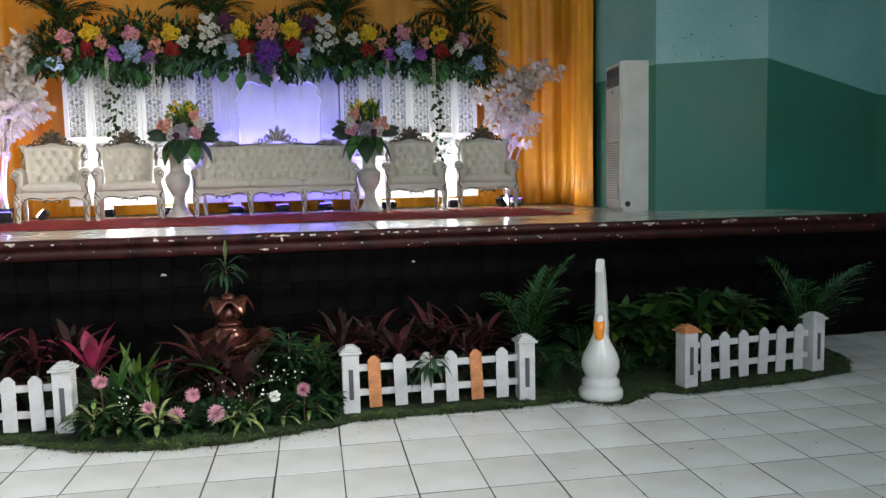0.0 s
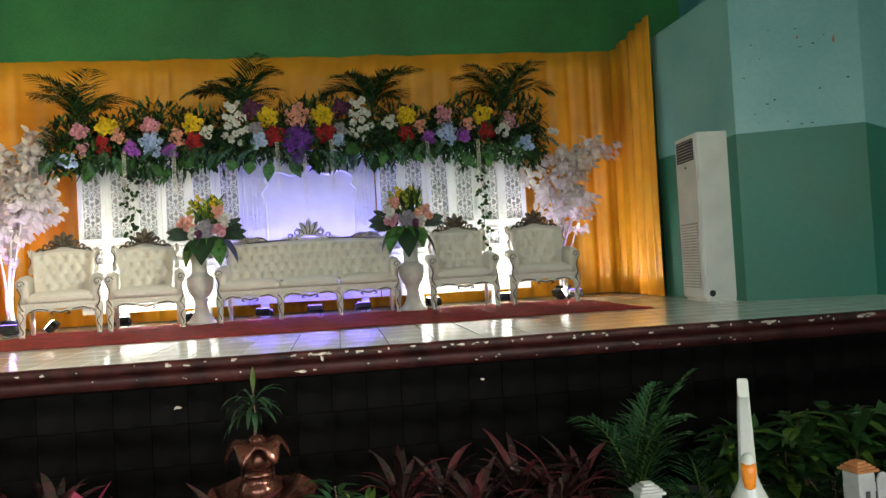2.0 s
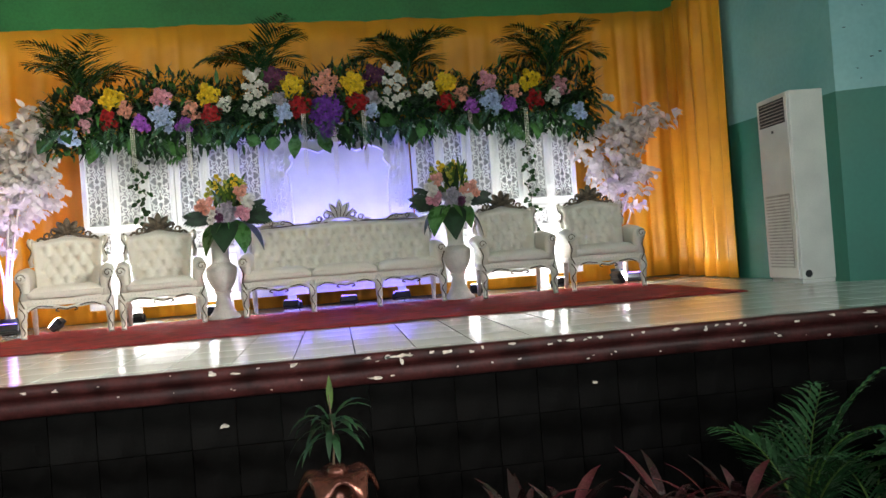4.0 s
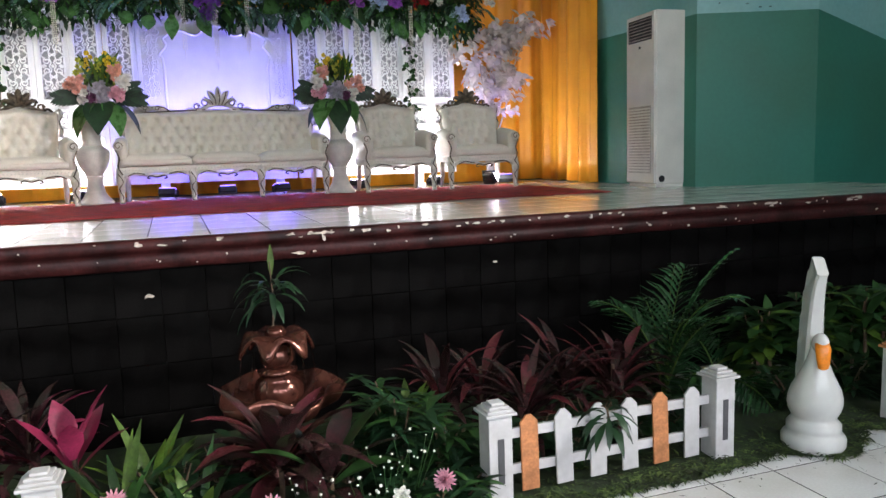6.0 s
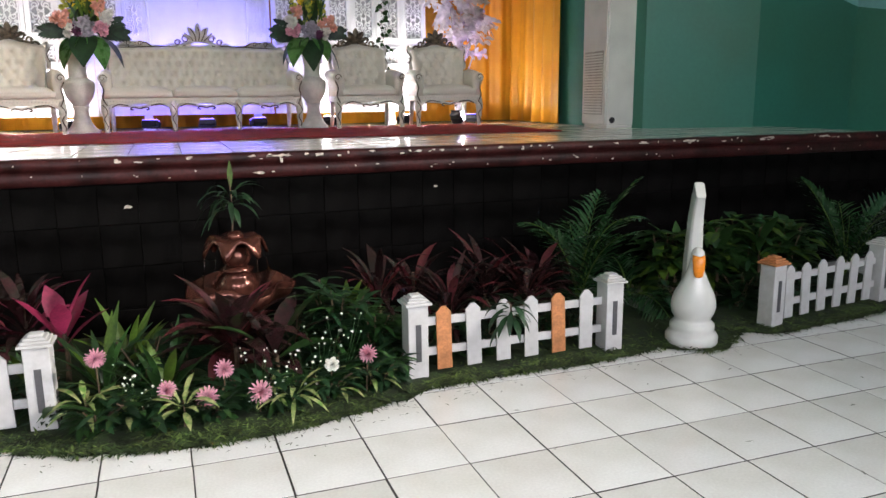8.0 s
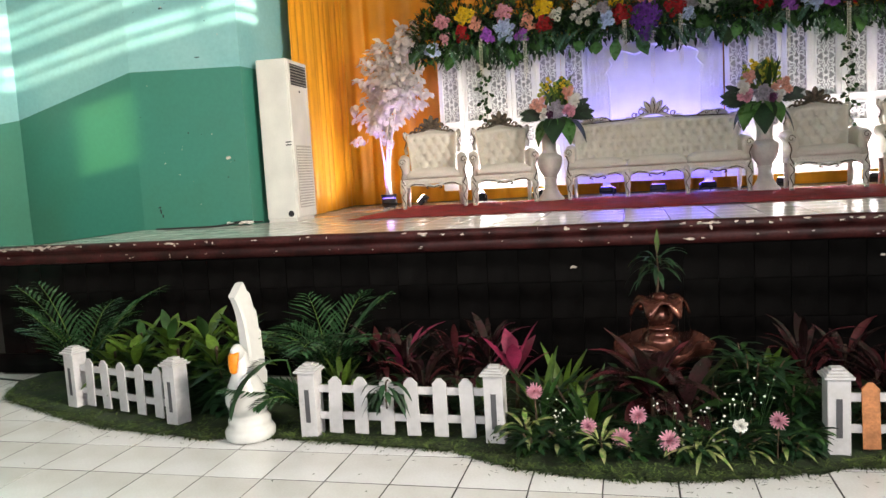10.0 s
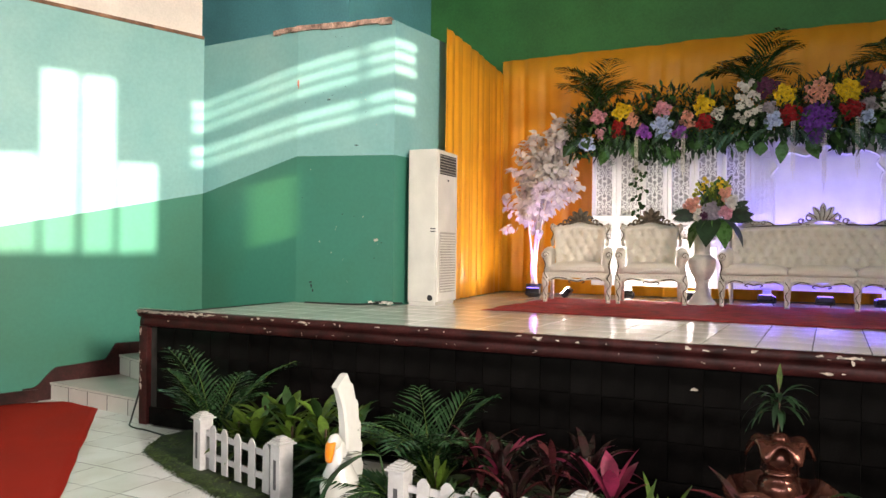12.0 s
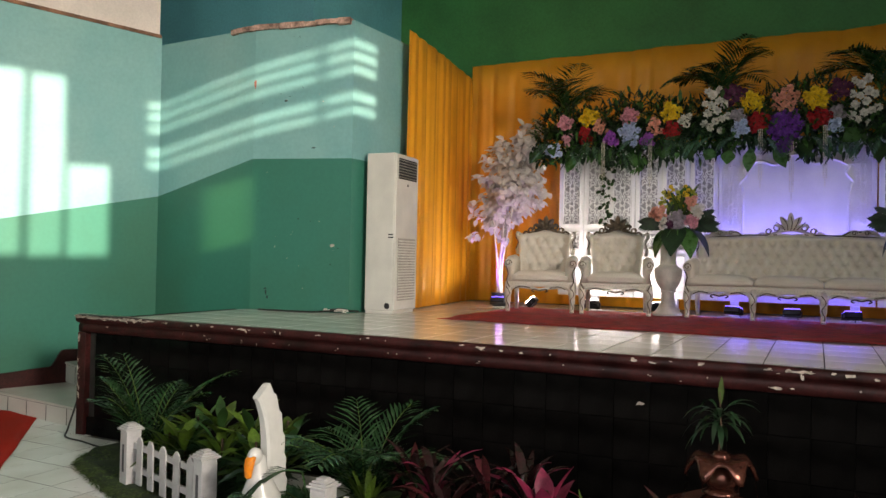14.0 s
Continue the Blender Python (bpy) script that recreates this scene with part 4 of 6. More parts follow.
for z0, z1 in ((1.02, 1.92), (0.72, 0.94), (0.24, 0.66)):
    for x0, x1, a, b in ((-0.115, -0.1, z0, z1), (0.1, 0.115, z0, z1), (-0.1, 0.1, z0, z0 + 0.014), (-0.1, 0.1, z1 - 0.014, z1)):
        add_box(bm, x0, x1, -0.03, -0.016, a, b, 0.004)
PANEL = mesh_of(bm, "panel", M_PANEL)
# grey instead of white: the shade behind the openwork is in this colour
BACKING = mesh_of(box(-PW / 2 + 0.004, PW / 2 - 0.004, -0.004, 0.004, 0.7, 1.97), "backing", mat("backing_shade_grey", (0.42, 0.42, 0.43), 0.7, vary=0.06))
bm = bmesh.new()
add_box(bm, -0.06, 0.06, -0.05, 0.05, 0, 0.05, 0.008)
add_box(bm, -0.045, 0.045, -0.04, 0.04, 0.05, 0.16, 0.006)
FOOT = mesh_of(bm, "foot", M_PANEL)


def screen(x0, n, y0, slant):
    ob = thing("carved_screen", pose(x0, y0, ZS, 0, 0, slant) @ Matrix.Scale(1.036, 4), "white folding screen with carved openwork panels", "screen", "white carved backdrop")
    for k in range(n):
        p = part("panel", PANEL, None, ob)
        p.location = (PW * (k + 0.5), 0.01 * (k % 2), 0)
        lt = part("lattice", LATTICE, None, p)
        lt.location = (0, 0, 1.04)
        lt = part("low_lattice", LATTICE_LOW, None, p)
        lt.location = (0, 0, 0.75)
        part("backing", BACKING, None, p, "backing board whose grey holds the shade of the openings").location = (0, 0.035, 0)
        if k in (1, n - 2):
            ft = part("foot", FOOT, None, ob)
            ft.location = (PW * (k + 0.5), 0, 0)
    return ob
screen(-2.61, 6, 6.66, 0)
screen(0.975, 6, 6.66, 0)

centre = thing("arched_backdrop", pose(0.145, 6.7, ZS) @ Matrix.Scale(1.036, 4), "white centre backdrop board with carved edges and ogee arch", "backdrop", "white carved backdrop")
part("board", box(-0.79, 0.79, 0.0, 0.03, 0.16, 2.0, 0.003), M_PANEL, centre)
for s in (-1, 1):
    lt = part("edge_lattice", LATTICE, None, centre)
    lt.location, lt.scale = (s * 0.66, -0.012, 1.04), (0.9, 1, 1)
    part("edge_stile", box(s * 0.765 - 0.02, s * 0.765 + 0.02, -0.03, 0, 0.16, 2.0, 0.004), M_PANEL, centre)
    bm = bmesh.new()
    add_tube(bm, spline([(s * 0.53, -0.012, 0.3), (s * 0.53, -0.012, 1.35), (s * 0.57, -0.012, 1.48), (s * 0.5, -0.012, 1.58), (s * 0.52, -0.012, 1.66), (s * 0.36, -0.012, 1.74), (s * 0.2, -0.012, 1.69), (s * 0.1, -0.012, 1.77), (0, -0.012, 1.8)], 4), 0.014, 6)
    part("arch_moulding", bm, M_PANEL, centre, "", True)
    # carved scrolls between the arch and the top of the board
    bm = bmesh.new()
    for k, (x, z, r) in enumerate(((0.6, 1.72, 0.05), (0.62, 1.84, 0.055), (0.5, 1.82, 0.05), (0.38, 1.86, 0.05), (0.26, 1.84, 0.05), (0.14, 1.88, 0.045), (0.48, 1.93, 0.04), (0.3, 1.94, 0.035), (0.6, 1.94, 0.04))):
        t = 1 if k % 2 else -1
        add_tube(bm, [(s * (x + r * (1 - 0.07 * i) * math.cos(0.7 * t * i + k)), -0.008, z + r * (1 - 0.07 * i) * math.sin(0.7 * t * i + k)) for i in range(12)], 0.009, 4)
        add_box(bm, -0.04, 0.04, -0.006, 0.006, -0.008, 0.008, 0, Matrix.Translation((s * (x - 0.03), -0.006, z - 0.05)) @ Matrix.Rotation(radians(s * (30 + 40 * (k % 3))), 4, "Y"))
    part("arch_scrolls", bm, M_PANEL, centre, "carved white scrollwork over the arch")
    ft = part("foot", FOOT, None, centre)
    ft.location = (s * 0.6, 0.02, 0)

# ---- blooms ----
def bloom_mesh(name, material, kind="ball"):
    s = Soup()
    random.seed(len(name) + 3)
    rings = {"ball": ((0.95, 4, 0.5), (0.6, 6, 0.72), (0.2, 7, 0.95), (-0.25, 6, 1.0)), "pompon": ((1.15, 7, 0.75), (0.9, 11, 0.85), (0.65, 14, 0.92), (0.4, 16, 0.97), (0.12, 16, 1.0), (-0.2, 14, 1.0))}[kind]
    for el, n, ln in rings:
        for k in range(n):
            a = 2 * math.pi * (k + rnd(-0.2, 0.2)) / n + el * 5
            # the bloom looks to -y
            d = Vector((math.cos(a) * math.cos(el * 1.3), -math.sin(el * 1.3), math.sin(a) * math.cos(el * 1.3)))
            s.blade(d * 0.12, d, Vector((0, -1, 0)) if abs(d.y) < 0.9 else Vector((0, 0, 1)), ln * 0.9, 0.75 if kind == "ball" else 0.24, bend=0.0, n=2, fold=0.35, tip=0.35, broad=0.6)
    return s.mesh(name, material)


BALL = {k: bloom_mesh(k + "_bloom", m) for k, m in FLOWER.items()}


def cluster(parent, colour, x, y, z, n, r, size, name, stretch=1.0):
    for k in range(n):
        a, q = 2.4 * k, math.sqrt((k + 0.4) / n)
        ob = part(name, BALL[colour], None, parent)
        px, pz = math.cos(a) * q * r, math.sin(a) * q * r * stretch
        sc = size * rnd(0.85, 1.2)
        ob.matrix_basis = Matrix.Translation((x + px, y + 0.06 * q * q + rnd(-0.015, 0.015), z + pz)) @ Euler((rnd(-0.4, 0.4) - pz * 2, rnd(-3, 3), rnd(-0.5, 0.5) + px * 2)).to_matrix().to_4x4() @ Matrix.Diagonal((sc, sc, sc, 1))


def frond(s, base, way, length, width, n_leaf, bend, mi=0, leaf_w=0.03):
    """A feathered palm leaf: a drooping rib with narrow leaflets on both sides."""
    p, d = Vector(base), Vector(way).normalized()
    side = d.cross(Vector((0, 0, 1)))
    side = side.normalized() if side.length > 0.05 else Vector((1, 0, 0))
    pts = []
    for k in range(n_leaf):
        t = k / n_leaf
        pts.append(p.copy())
        if t > 0.12:
            ln = width * math.sin(math.pi * (0.15 + 0.8 * t)) * rnd(0.9, 1.1)
            for q in (-1, 1):
                s.blade(p, side * q * 0.8 + d * 0.8 + Vector((0, 0, rnd(0.05, 0.3))), Vector((0, 0, 1)), ln, leaf_w, bend=0.45, n=2, fold=0.3, mi=mi)
        d = (d - Vector((0, 0, 1)) * bend / n_leaf).normalized()
        p = p + d * length / n_leaf
    return pts


def palm(name, m, n, length, width, label, group="", seed=1, up=1.0, spread=1.0, arc=(0, 360), mats=None, bend=(1.3, 2.3)):
    random.seed(seed)
    ob = thing(name, m, label, "palm", group)
    bm = bmesh.new()
    for k in range(n):
        s = Soup()
        a = radians(arc[0] + (arc[1] - arc[0]) * (k + rnd(-0.3, 0.3)) / max(1, n))
        way = (math.cos(a) * spread * rnd(0.4, 1), math.sin(a) * spread * rnd(0.4, 1), up * rnd(0.8, 1.3))
        pts = frond(s, (0, 0, 0.02), way, length * rnd(0.75, 1.1), width * 1.2, 22, rnd(*bend), leaf_w=0.027)
        part("frond", s.mesh("frond", mats or M_PALM), None, ob)
        add_tube(bm, pts, [0.007 * (1 - 0.8 * i / len(pts)) for i in range(len(pts))], 5)
    part("stem", bm, M_LEAF_LIME, ob, "pale green stems")
    return ob


# ---- flower garland over the backdrop ----
GROW = Matrix.Translation((-0.3, -1.89, 1.52)) @ Matrix.Scale(1.037, 4) @ Matrix.Translation((0.3, 1.89, -1.52))
garland = thing("flower_garland", GROW @ pose(0, 6.1, 0), "dense garland of mixed flowers and dark leaves over the backdrop", "garland")
random.seed(11)
s = Soup()
for k in range(9500):
    x = rnd(-2.72, 2.98)
    env = 0.35 + 0.06 * math.sin(x * 3.1) + 0.04 * math.sin(x * 7)
    zc = 3.17 + (0.02 if abs(x) < 0.8 else -0.02) - 0.1 * max(0, abs(x - 0.1) - 2.3)
    a = rnd(0, 2 * math.pi)
    q = math.sqrt(random.random())
    z = zc + math.sin(a) * env * q
    y = -0.16 * math.sqrt(max(0, 1 - (q * abs(math.sin(a))) ** 2)) + (rnd(0, 0.25) if k % 2 else rnd(-0.07, 0.06))
    low = z < 2.98
    d = Vector((rnd(-1, 1), rnd(-1, -0.1), rnd(-0.9, 0.9) + (z - zc) * 2.2))
    s.blade((x, y, z), d, (0, -0.3, 1), rnd(0.06, 0.15) * (0.95 if low else 1.1), rnd(0.018, 0.05) * (1.1 if low else 1), bend=0.5, n=3, mi=0 if random.random() < 0.62 else 1)
part("foliage", s.mesh("foliage", [M_LEAF_DARK, M_LEAF_BROAD]), None, garland, "dark green mixed foliage")
bm = bmesh.new()
add_tube(bm, [(-2.66 + 5.58 * k / 60, 0.06 + 0.03 * noise.noise((k * 0.7, 0, 0)), 3.17 + 0.04 * noise.noise((k * 0.6, 4, 0))) for k in range(61)], [(0.22 if 2 < k < 58 else 0.12) + 0.05 * noise.noise((k * 0.9, 8, 0)) for k in range(61)], 12, 0.5)
part("moss_base", bm, M_LEAF_DARK, garland, "dark mossy base of the garland", True)
for k in range(34):  # feathery ferns hanging under the flowers
    s = Soup()
    frond(s, (-2.6 + 5.5 * k / 33 + rnd(-0.06, 0.06), -0.2 + rnd(-0.04, 0.06), 3.0 + rnd(-0.1, 0.06)), (rnd(-0.9, 0.9), -0.7, rnd(-0.5, 0.1)), rnd(0.28, 0.42), 0.1, 14, 1.3, leaf_w=0.024)
    part("fern", s.mesh("fern", M_FERN), None, garland, "feathery hanging fern")
for k in range(44):  # broad hanging leaves
    s = Soup()
    x = -2.6 + 5.4 * k / 43 + rnd(-0.05, 0.05)
    if k % 7 in (2, 5):
        continue
    s.blade((x, -0.17 + rnd(-0.03, 0.1), 2.95 + rnd(-0.1, 0.08)), (rnd(-0.9, 0.9), -0.5, rnd(-1.0, -0.3)), (0, -1, 0.4), rnd(0.16, 0.32), rnd(0.09, 0.2), bend=0.35, n=5, fold=0.14)
    part("hanging_leaf", s.mesh("hanging_leaf", (M_LEAF_BROAD, M_LEAF, M_LEAF_BROAD)[k % 3]), None, garland)
CL = (("pink", -2.33, 3.24, 9, .075), ("blue", -2.46, 2.93, 6, .07), ("rose", -2.3, 3.05, 4, .05), ("yellow", -2.05, 3.29, 9, .085), ("red", -2.09, 3.09, 8, .08),
      ("salmon", -1.9, 3.17, 7, .07), ("purple", -1.78, 3.03, 7, .065), ("pink", -1.58, 3.28, 9, .085), ("blue", -1.57, 3.08, 12, .11), ("purple", -1.37, 3.0, 7, .065),
      ("salmon", -1.29, 3.14, 7, .075), ("yellow", -1.12, 3.29, 9, .09), ("red", -1.1, 3.1, 9, .085), ("white", -.95, 3.2, 5, .06), ("plum", -.45, 3.44, 10, .1),
      ("blue", -.39, 3.09, 8, .075), ("grey", -.42, 3.22, 6, .06), ("yellow", -.28, 3.35, 11, .1), ("red", -.22, 3.14, 10, .095), ("salmon", .05, 3.36, 14, .12),
      ("violet", .05, 3.08, 26, .15), ("violet", .05, 2.88, 8, .07), ("yellow", .34, 3.35, 11, .1), ("red", .37, 3.14, 10, .095), ("grey", .52, 3.2, 6, .06), ("blue", .5, 3.06, 6, .06),
      ("plum", .54, 3.42, 9, .09), ("white", 1.1, 3.25, 6, .07), ("yellow", 1.29, 3.31, 9, .085), ("red", 1.29, 3.12, 8, .08), ("salmon", 1.46, 3.19, 6, .065),
      ("purple", 1.56, 3.05, 7, .07), ("pink", 1.73, 3.31, 9, .085), ("blue", 1.77, 3.09, 12, .11), ("purple", 1.97, 3.06, 7, .065), ("salmon", 2.02, 3.2, 6, .065),
      ("yellow", 2.2, 3.31, 9, .09), ("red", 2.25, 3.1, 8, .08), ("rose", 2.54, 3.22, 7, .09), ("white", 2.47, 3.12, 5, .08), ("blue", 2.7, 2.95, 6, .085), ("white", 3.06, 3.06, 2, .04))
for colour, x, z, n, r in CL:
    cluster(garland, colour, x, -0.27, z, n, r * 1.12, 0.04 if colour not in ("blue", "yellow") else 0.045, colour + "_flower")
for x in (-0.65, 0.76):
    cluster(garland, "white", x, -0.26, 3.28, 15, 0.14, 0.046, "white_flower", 2.0)
for x, z1, z0 in ((-1.86, 3.0, 2.62), (-1.33, 3.0, 2.58), (-.19, 3.05, 2.55), (.11, 2.9, 2.42), (.42, 3.05, 2.55), (1.53, 3.0, 2.6), (2.13, 3.0, 2.62)):
    bm = bmesh.new()
    for dx in (-0.016, 0.0, 0.016):
        n = int((z1 - z0 + 0.14) / 0.017)
        for k in range(n - (5 if dx else 0)):
            bmesh.ops.create_icosphere(bm, subdivisions=1, radius=0.0068, matrix=Matrix.Translation((x + dx, -0.26, z1 - 0.017 * k)))
    part("bead_tassel", bm, M_BEAD, garland, "hanging string of cream beads")
for k, (x, z) in enumerate(((-2.4, 3.35), (-0.6, 3.42), (0.92, 3.42), (2.55, 3.36))):
    palm("palm_spray", GROW @ pose(x, 6.14, z), 12, 0.82, 0.27, "green palm spray standing in the flower garland", "palm sprays", 40 + k, 2.1, 1.1, (10, 350), None, (1.5, 2.5))
# ivy trailing down the screens
for k, (x, z1) in enumerate(((-1.98, 2.95), (2.33, 2.9))):
    random.seed(70 + k)
    s = Soup()
    for j in range(60):
        z = z1 - 1.25 * (j / 60) ** 1.2
        s.blade((x + 0.05 * math.sin(j * 0.7) + rnd(-0.04, 0.04), 6.61 - rnd(0, 0.03), z), (rnd(-1, 1), -0.4, rnd(-0.8, 0.3)), (0, -1, 0.3), rnd(0.05, 0.08), rnd(0.04, 0.06), 0.2, 3)
    iv = thing("ivy_trail", Matrix(), "trailing ivy hanging over the white screen", "ivy")
    tagged(part("leaves", s.mesh("leaves", M_LEAF), None, iv), kind="stuff")
    part("vine", add_tube(bmesh.new(), [(x + 0.05 * math.sin(j * 3.5), 6.62, z1 - 1.25 * (j / 12) ** 1.2) for j in range(13)], 0.004, 4), M_STEM, iv)


# ---- urns with bouquets ----
def urn(m):
    ob = thing("pedestal_urn", m, "white plaster pedestal urn on the red carpet", "urn", "pedestal urns")
    part("foot", add_lathe(bmesh.new(), [(0.002, 0), (0.16, 0), (0.162, 0.02), (0.15, 0.035), (0.125, 0.06), (0.09, 0.12), (0.072, 0.19), (0.068, 0.25), (0.085, 0.265), (0.085, 0.28), (0.002, 0.28)], 30), M_STONE, ob, "flared foot", True)
    part("bowl", add_lathe(bmesh.new(), [(0.002, 0.28), (0.075, 0.28), (0.085, 0.305), (0.118, 0.35), (0.142, 0.41), (0.152, 0.47), (0.153, 0.51), (0.145, 0.53), (0.11, 0.55), (0.092, 0.57), (0.002, 0.575)], 30), M_STONE, ob, "rounded bowl", True)
    part("neck", add_lathe(bmesh.new(), [(0.002, 0.57), (0.09, 0.57), (0.084, 0.62), (0.086, 0.7), (0.1, 0.78), (0.132, 0.86), (0.12, 0.87), (0.08, 0.82), (0.002, 0.8)], 30), M_STONE, ob, "", True)
    return ob
u = urn(pose(-1.12, 6.0, ZS + 0.008))
copy_thing(u, pose(1.3, 5.93, ZS + 0.008))
for k, (x, y) in enumerate(((-1.12, 6.0), (1.3, 5.93))):
    random.seed(90 + k)
    bq = thing("bouquet", pose(x + (0.12 if k == 0 else -0.04), y - 0.08, ZS + 0.82) @ Matrix.Scale(1.22, 4), "mixed flower bouquet with broad green leaves in the urn", "bouquet", "urn bouquets")
    for j, (deg, ln, w) in enumerate(((205, 0.34, 0.17), (235, 0.4, 0.2), (262, 0.42, 0.22), (292, 0.36, 0.2), (328, 0.38, 0.18))):
        a = radians(deg + rnd(-9, 9))
        s = Soup()
        s.blade((0.05 * math.cos(a), 0.05 * math.sin(a), 0.15), (math.cos(a), math.sin(a) * 0.6, rnd(-0.1, 0.15)), (0, 0, 1), ln * rnd(0.85, 1.05), w, bend=rnd(1.9, 2.6), n=8, fold=0.12, broad=0.4)
        part("broad_leaf", s.mesh("broad_leaf", M_LEAF_BROAD if j % 2 else M_LEAF_DARK), None, bq, "broad drooping green leaf")
    s = Soup()
    s.blade((0.03, 0.06, 0.3), (0.15, 0.1, 1), (0, -1, 0), 0.24, 0.17, 0.1, 6, broad=0.55)
    part("round_leaf", s.mesh("round_leaf", M_LEAF_BROAD), None, bq, "upright rounded green leaf")
    for side in (-1, 1):
        for j in range(3 if side * (1 - 2 * k) > 0 else 2):
            s = Soup()
            d = Vector((side, -0.25 + 0.15 * j, rnd(-0.3, 0.1) + 0.2 * j))
            for q in range(8):
                p = d.normalized() * (0.08 + (0.026 + 0.005 * (j % 2)) * q)
                for w in (-1, 1):
                    s.blade(p + Vector((0, 0, 0.18)), d.normalized() * 0.9 + Vector((0, 0, w * 0.5)), (0, -1, 0), 0.13 * (1 - ((q - 2.5) / 7) ** 2), 0.03, 0.1, 3)
            part("cut_leaf", s.mesh("cut_leaf", M_LEAF_DARK), None, bq, "dark feathered leaf")
    s = Soup()
    for j in range(50):
        a = rnd(0, 2 * math.pi)
        s.blade((rnd(-0.12, 0.12), rnd(-0.08, 0.1), 0.2 + rnd(0, 0.18)), (math.cos(a) * 0.5, math.sin(a) * 0.5, 1), (0, -1, 0), rnd(0.1, 0.24), rnd(0.02, 0.035), 0.2, 3, mi=int(j % 3 == 0))
    part("spray", s.mesh("spray", [M_LEAF_LIME, M_LEAF]), None, bq, "upright lime and yellow sprays")
    for j in range(5):
        cluster(bq, "yellow" if j % 2 else "lime", -0.13 + 0.065 * j, -0.05, 0.38 + 0.05 * (j % 2), 8, 0.042, 0.022, "yellow_floret", 2.4)
    for c, px, pz, n, r, sz in (("grey", 0.0, 0.2, 12, 0.075, 0.035), ("salmon", -0.16, 0.27, 6, 0.07, 0.036), ("pink", 0.14, 0.2, 5, 0.05, 0.036), ("white", 0.17, 0.28, 4, 0.055, 0.042), ("salmon", 0.12, 0.36, 4, 0.05, 0.034), ("plum", -0.06, 0.17, 4, 0.05, 0.034), ("white", -0.13, 0.2, 3, 0.05, 0.036)):
        cluster(bq, c, px * (1 if k == 0 else -1), -0.15, pz, n, r, sz, c + "_flower")


# ---- white blossom trees ----
def blossom_tree(m, seed, crown, label):
    random.seed(seed)
    ob = thing("blossom_tree", m, label, "artificial tree", "white blossom trees")
    part("pot", add_lathe(bmesh.new(), [(0.002, 0), (0.085, 0), (0.105, 0.16), (0.112, 0.17), (0.1, 0.17), (0.095, 0.15), (0.002, 0.15)], 20), M_BLACK, ob, "black plastic pot", True)
    bm = bmesh.new()
    tips = []
    for k in range(7):
        c = crown[k % len(crown)]
        end = Vector((c[0] + rnd(-0.12, 0.12), c[1] + rnd(-0.15, 0.15), c[2] + rnd(-0.1, 0.25)))
        pts = spline([(0.015 * k - 0.05, 0, 0.1), (0.03 * math.cos(k), 0.03 * math.sin(k), 0.5), (end.x * 0.5, end.y * 0.5, end.z * 0.65), end], 5)
        add_tube(bm, pts, [0.022 * (1 - 0.75 * i / len(pts)) for i in range(len(pts))], 6)
    part("branch", bm, mat("white_branch", (0.6, 0.55, 0.5), 0.7) if seed == 1 else bpy.data.materials["white_branch"], ob, "pale painted branches", True)
    s = Soup()
    for cx, cy, cz, rx, rz, n in crown:
        for k in range(max(3, n // 17)):
            # leaves gather in clumps along twigs, with gaps between
            a, b, q = rnd(0, 2 * math.pi), rnd(-1, 1), random.random() ** 0.45
            c = Vector((cx + 1.08 * rx * q * math.cos(a) * math.sqrt(1 - b * b), cy + rx * 0.8 * q * math.sin(a) * math.sqrt(1 - b * b), cz + 1.08 * rz * q * b))
            out = Vector((c.x - cx, c.y - cy, (c.z - cz) * 0.5 + 0.04)).normalized()
            for j in range(11):
                p = c + out * rnd(-0.1, 0.08) + Vector((rnd(-0.035, 0.035), rnd(-0.035, 0.035), rnd(-0.045, 0.035)))
                d = out * 0.6 + Vector((rnd(-0.9, 0.9), rnd(-0.9, 0.6), rnd(-1.0, 0.4)))
                s.blade(p, d, (rnd(-0.5, 0.5), -0.7, 1), rnd(0.075, 0.125), rnd(0.055, 0.09), 0.7, 3, tip=0.08)
    part("crown", s.mesh("crown", M_LEAF_WHITE), None, ob, "white silk leaves in loose clumps")
    return ob
blossom_tree(pose(-3.3, 6.35, ZS), 1, [(0.1, 0, 1.75, 0.34, 0.36, 700), (0.28, 0, 2.08, 0.28, 0.27, 520), (-0.02, 0, 1.38, 0.36, 0.33, 640), (0.3, -0.05, 1.55, 0.3, 0.35, 450), (-0.12, 0, 1.1, 0.26, 0.24, 260)], "white blossom tree in a black pot beside the screen")
blossom_tree(pose(3.3, 6.5, ZS), 2, [(-0.12, 0, 1.55, 0.33, 0.3, 560), (0.2, 0, 1.75, 0.28, 0.2, 380), (0.52, 0.0, 1.88, 0.27, 0.16, 330), (0.05, 0, 1.2, 0.28, 0.28, 360), (0.3, 0, 1.35, 0.25, 0.25, 260), (0.2, 0, 0.95, 0.12, 0.16, 40)], "white blossom tree leaning out beside the screen")


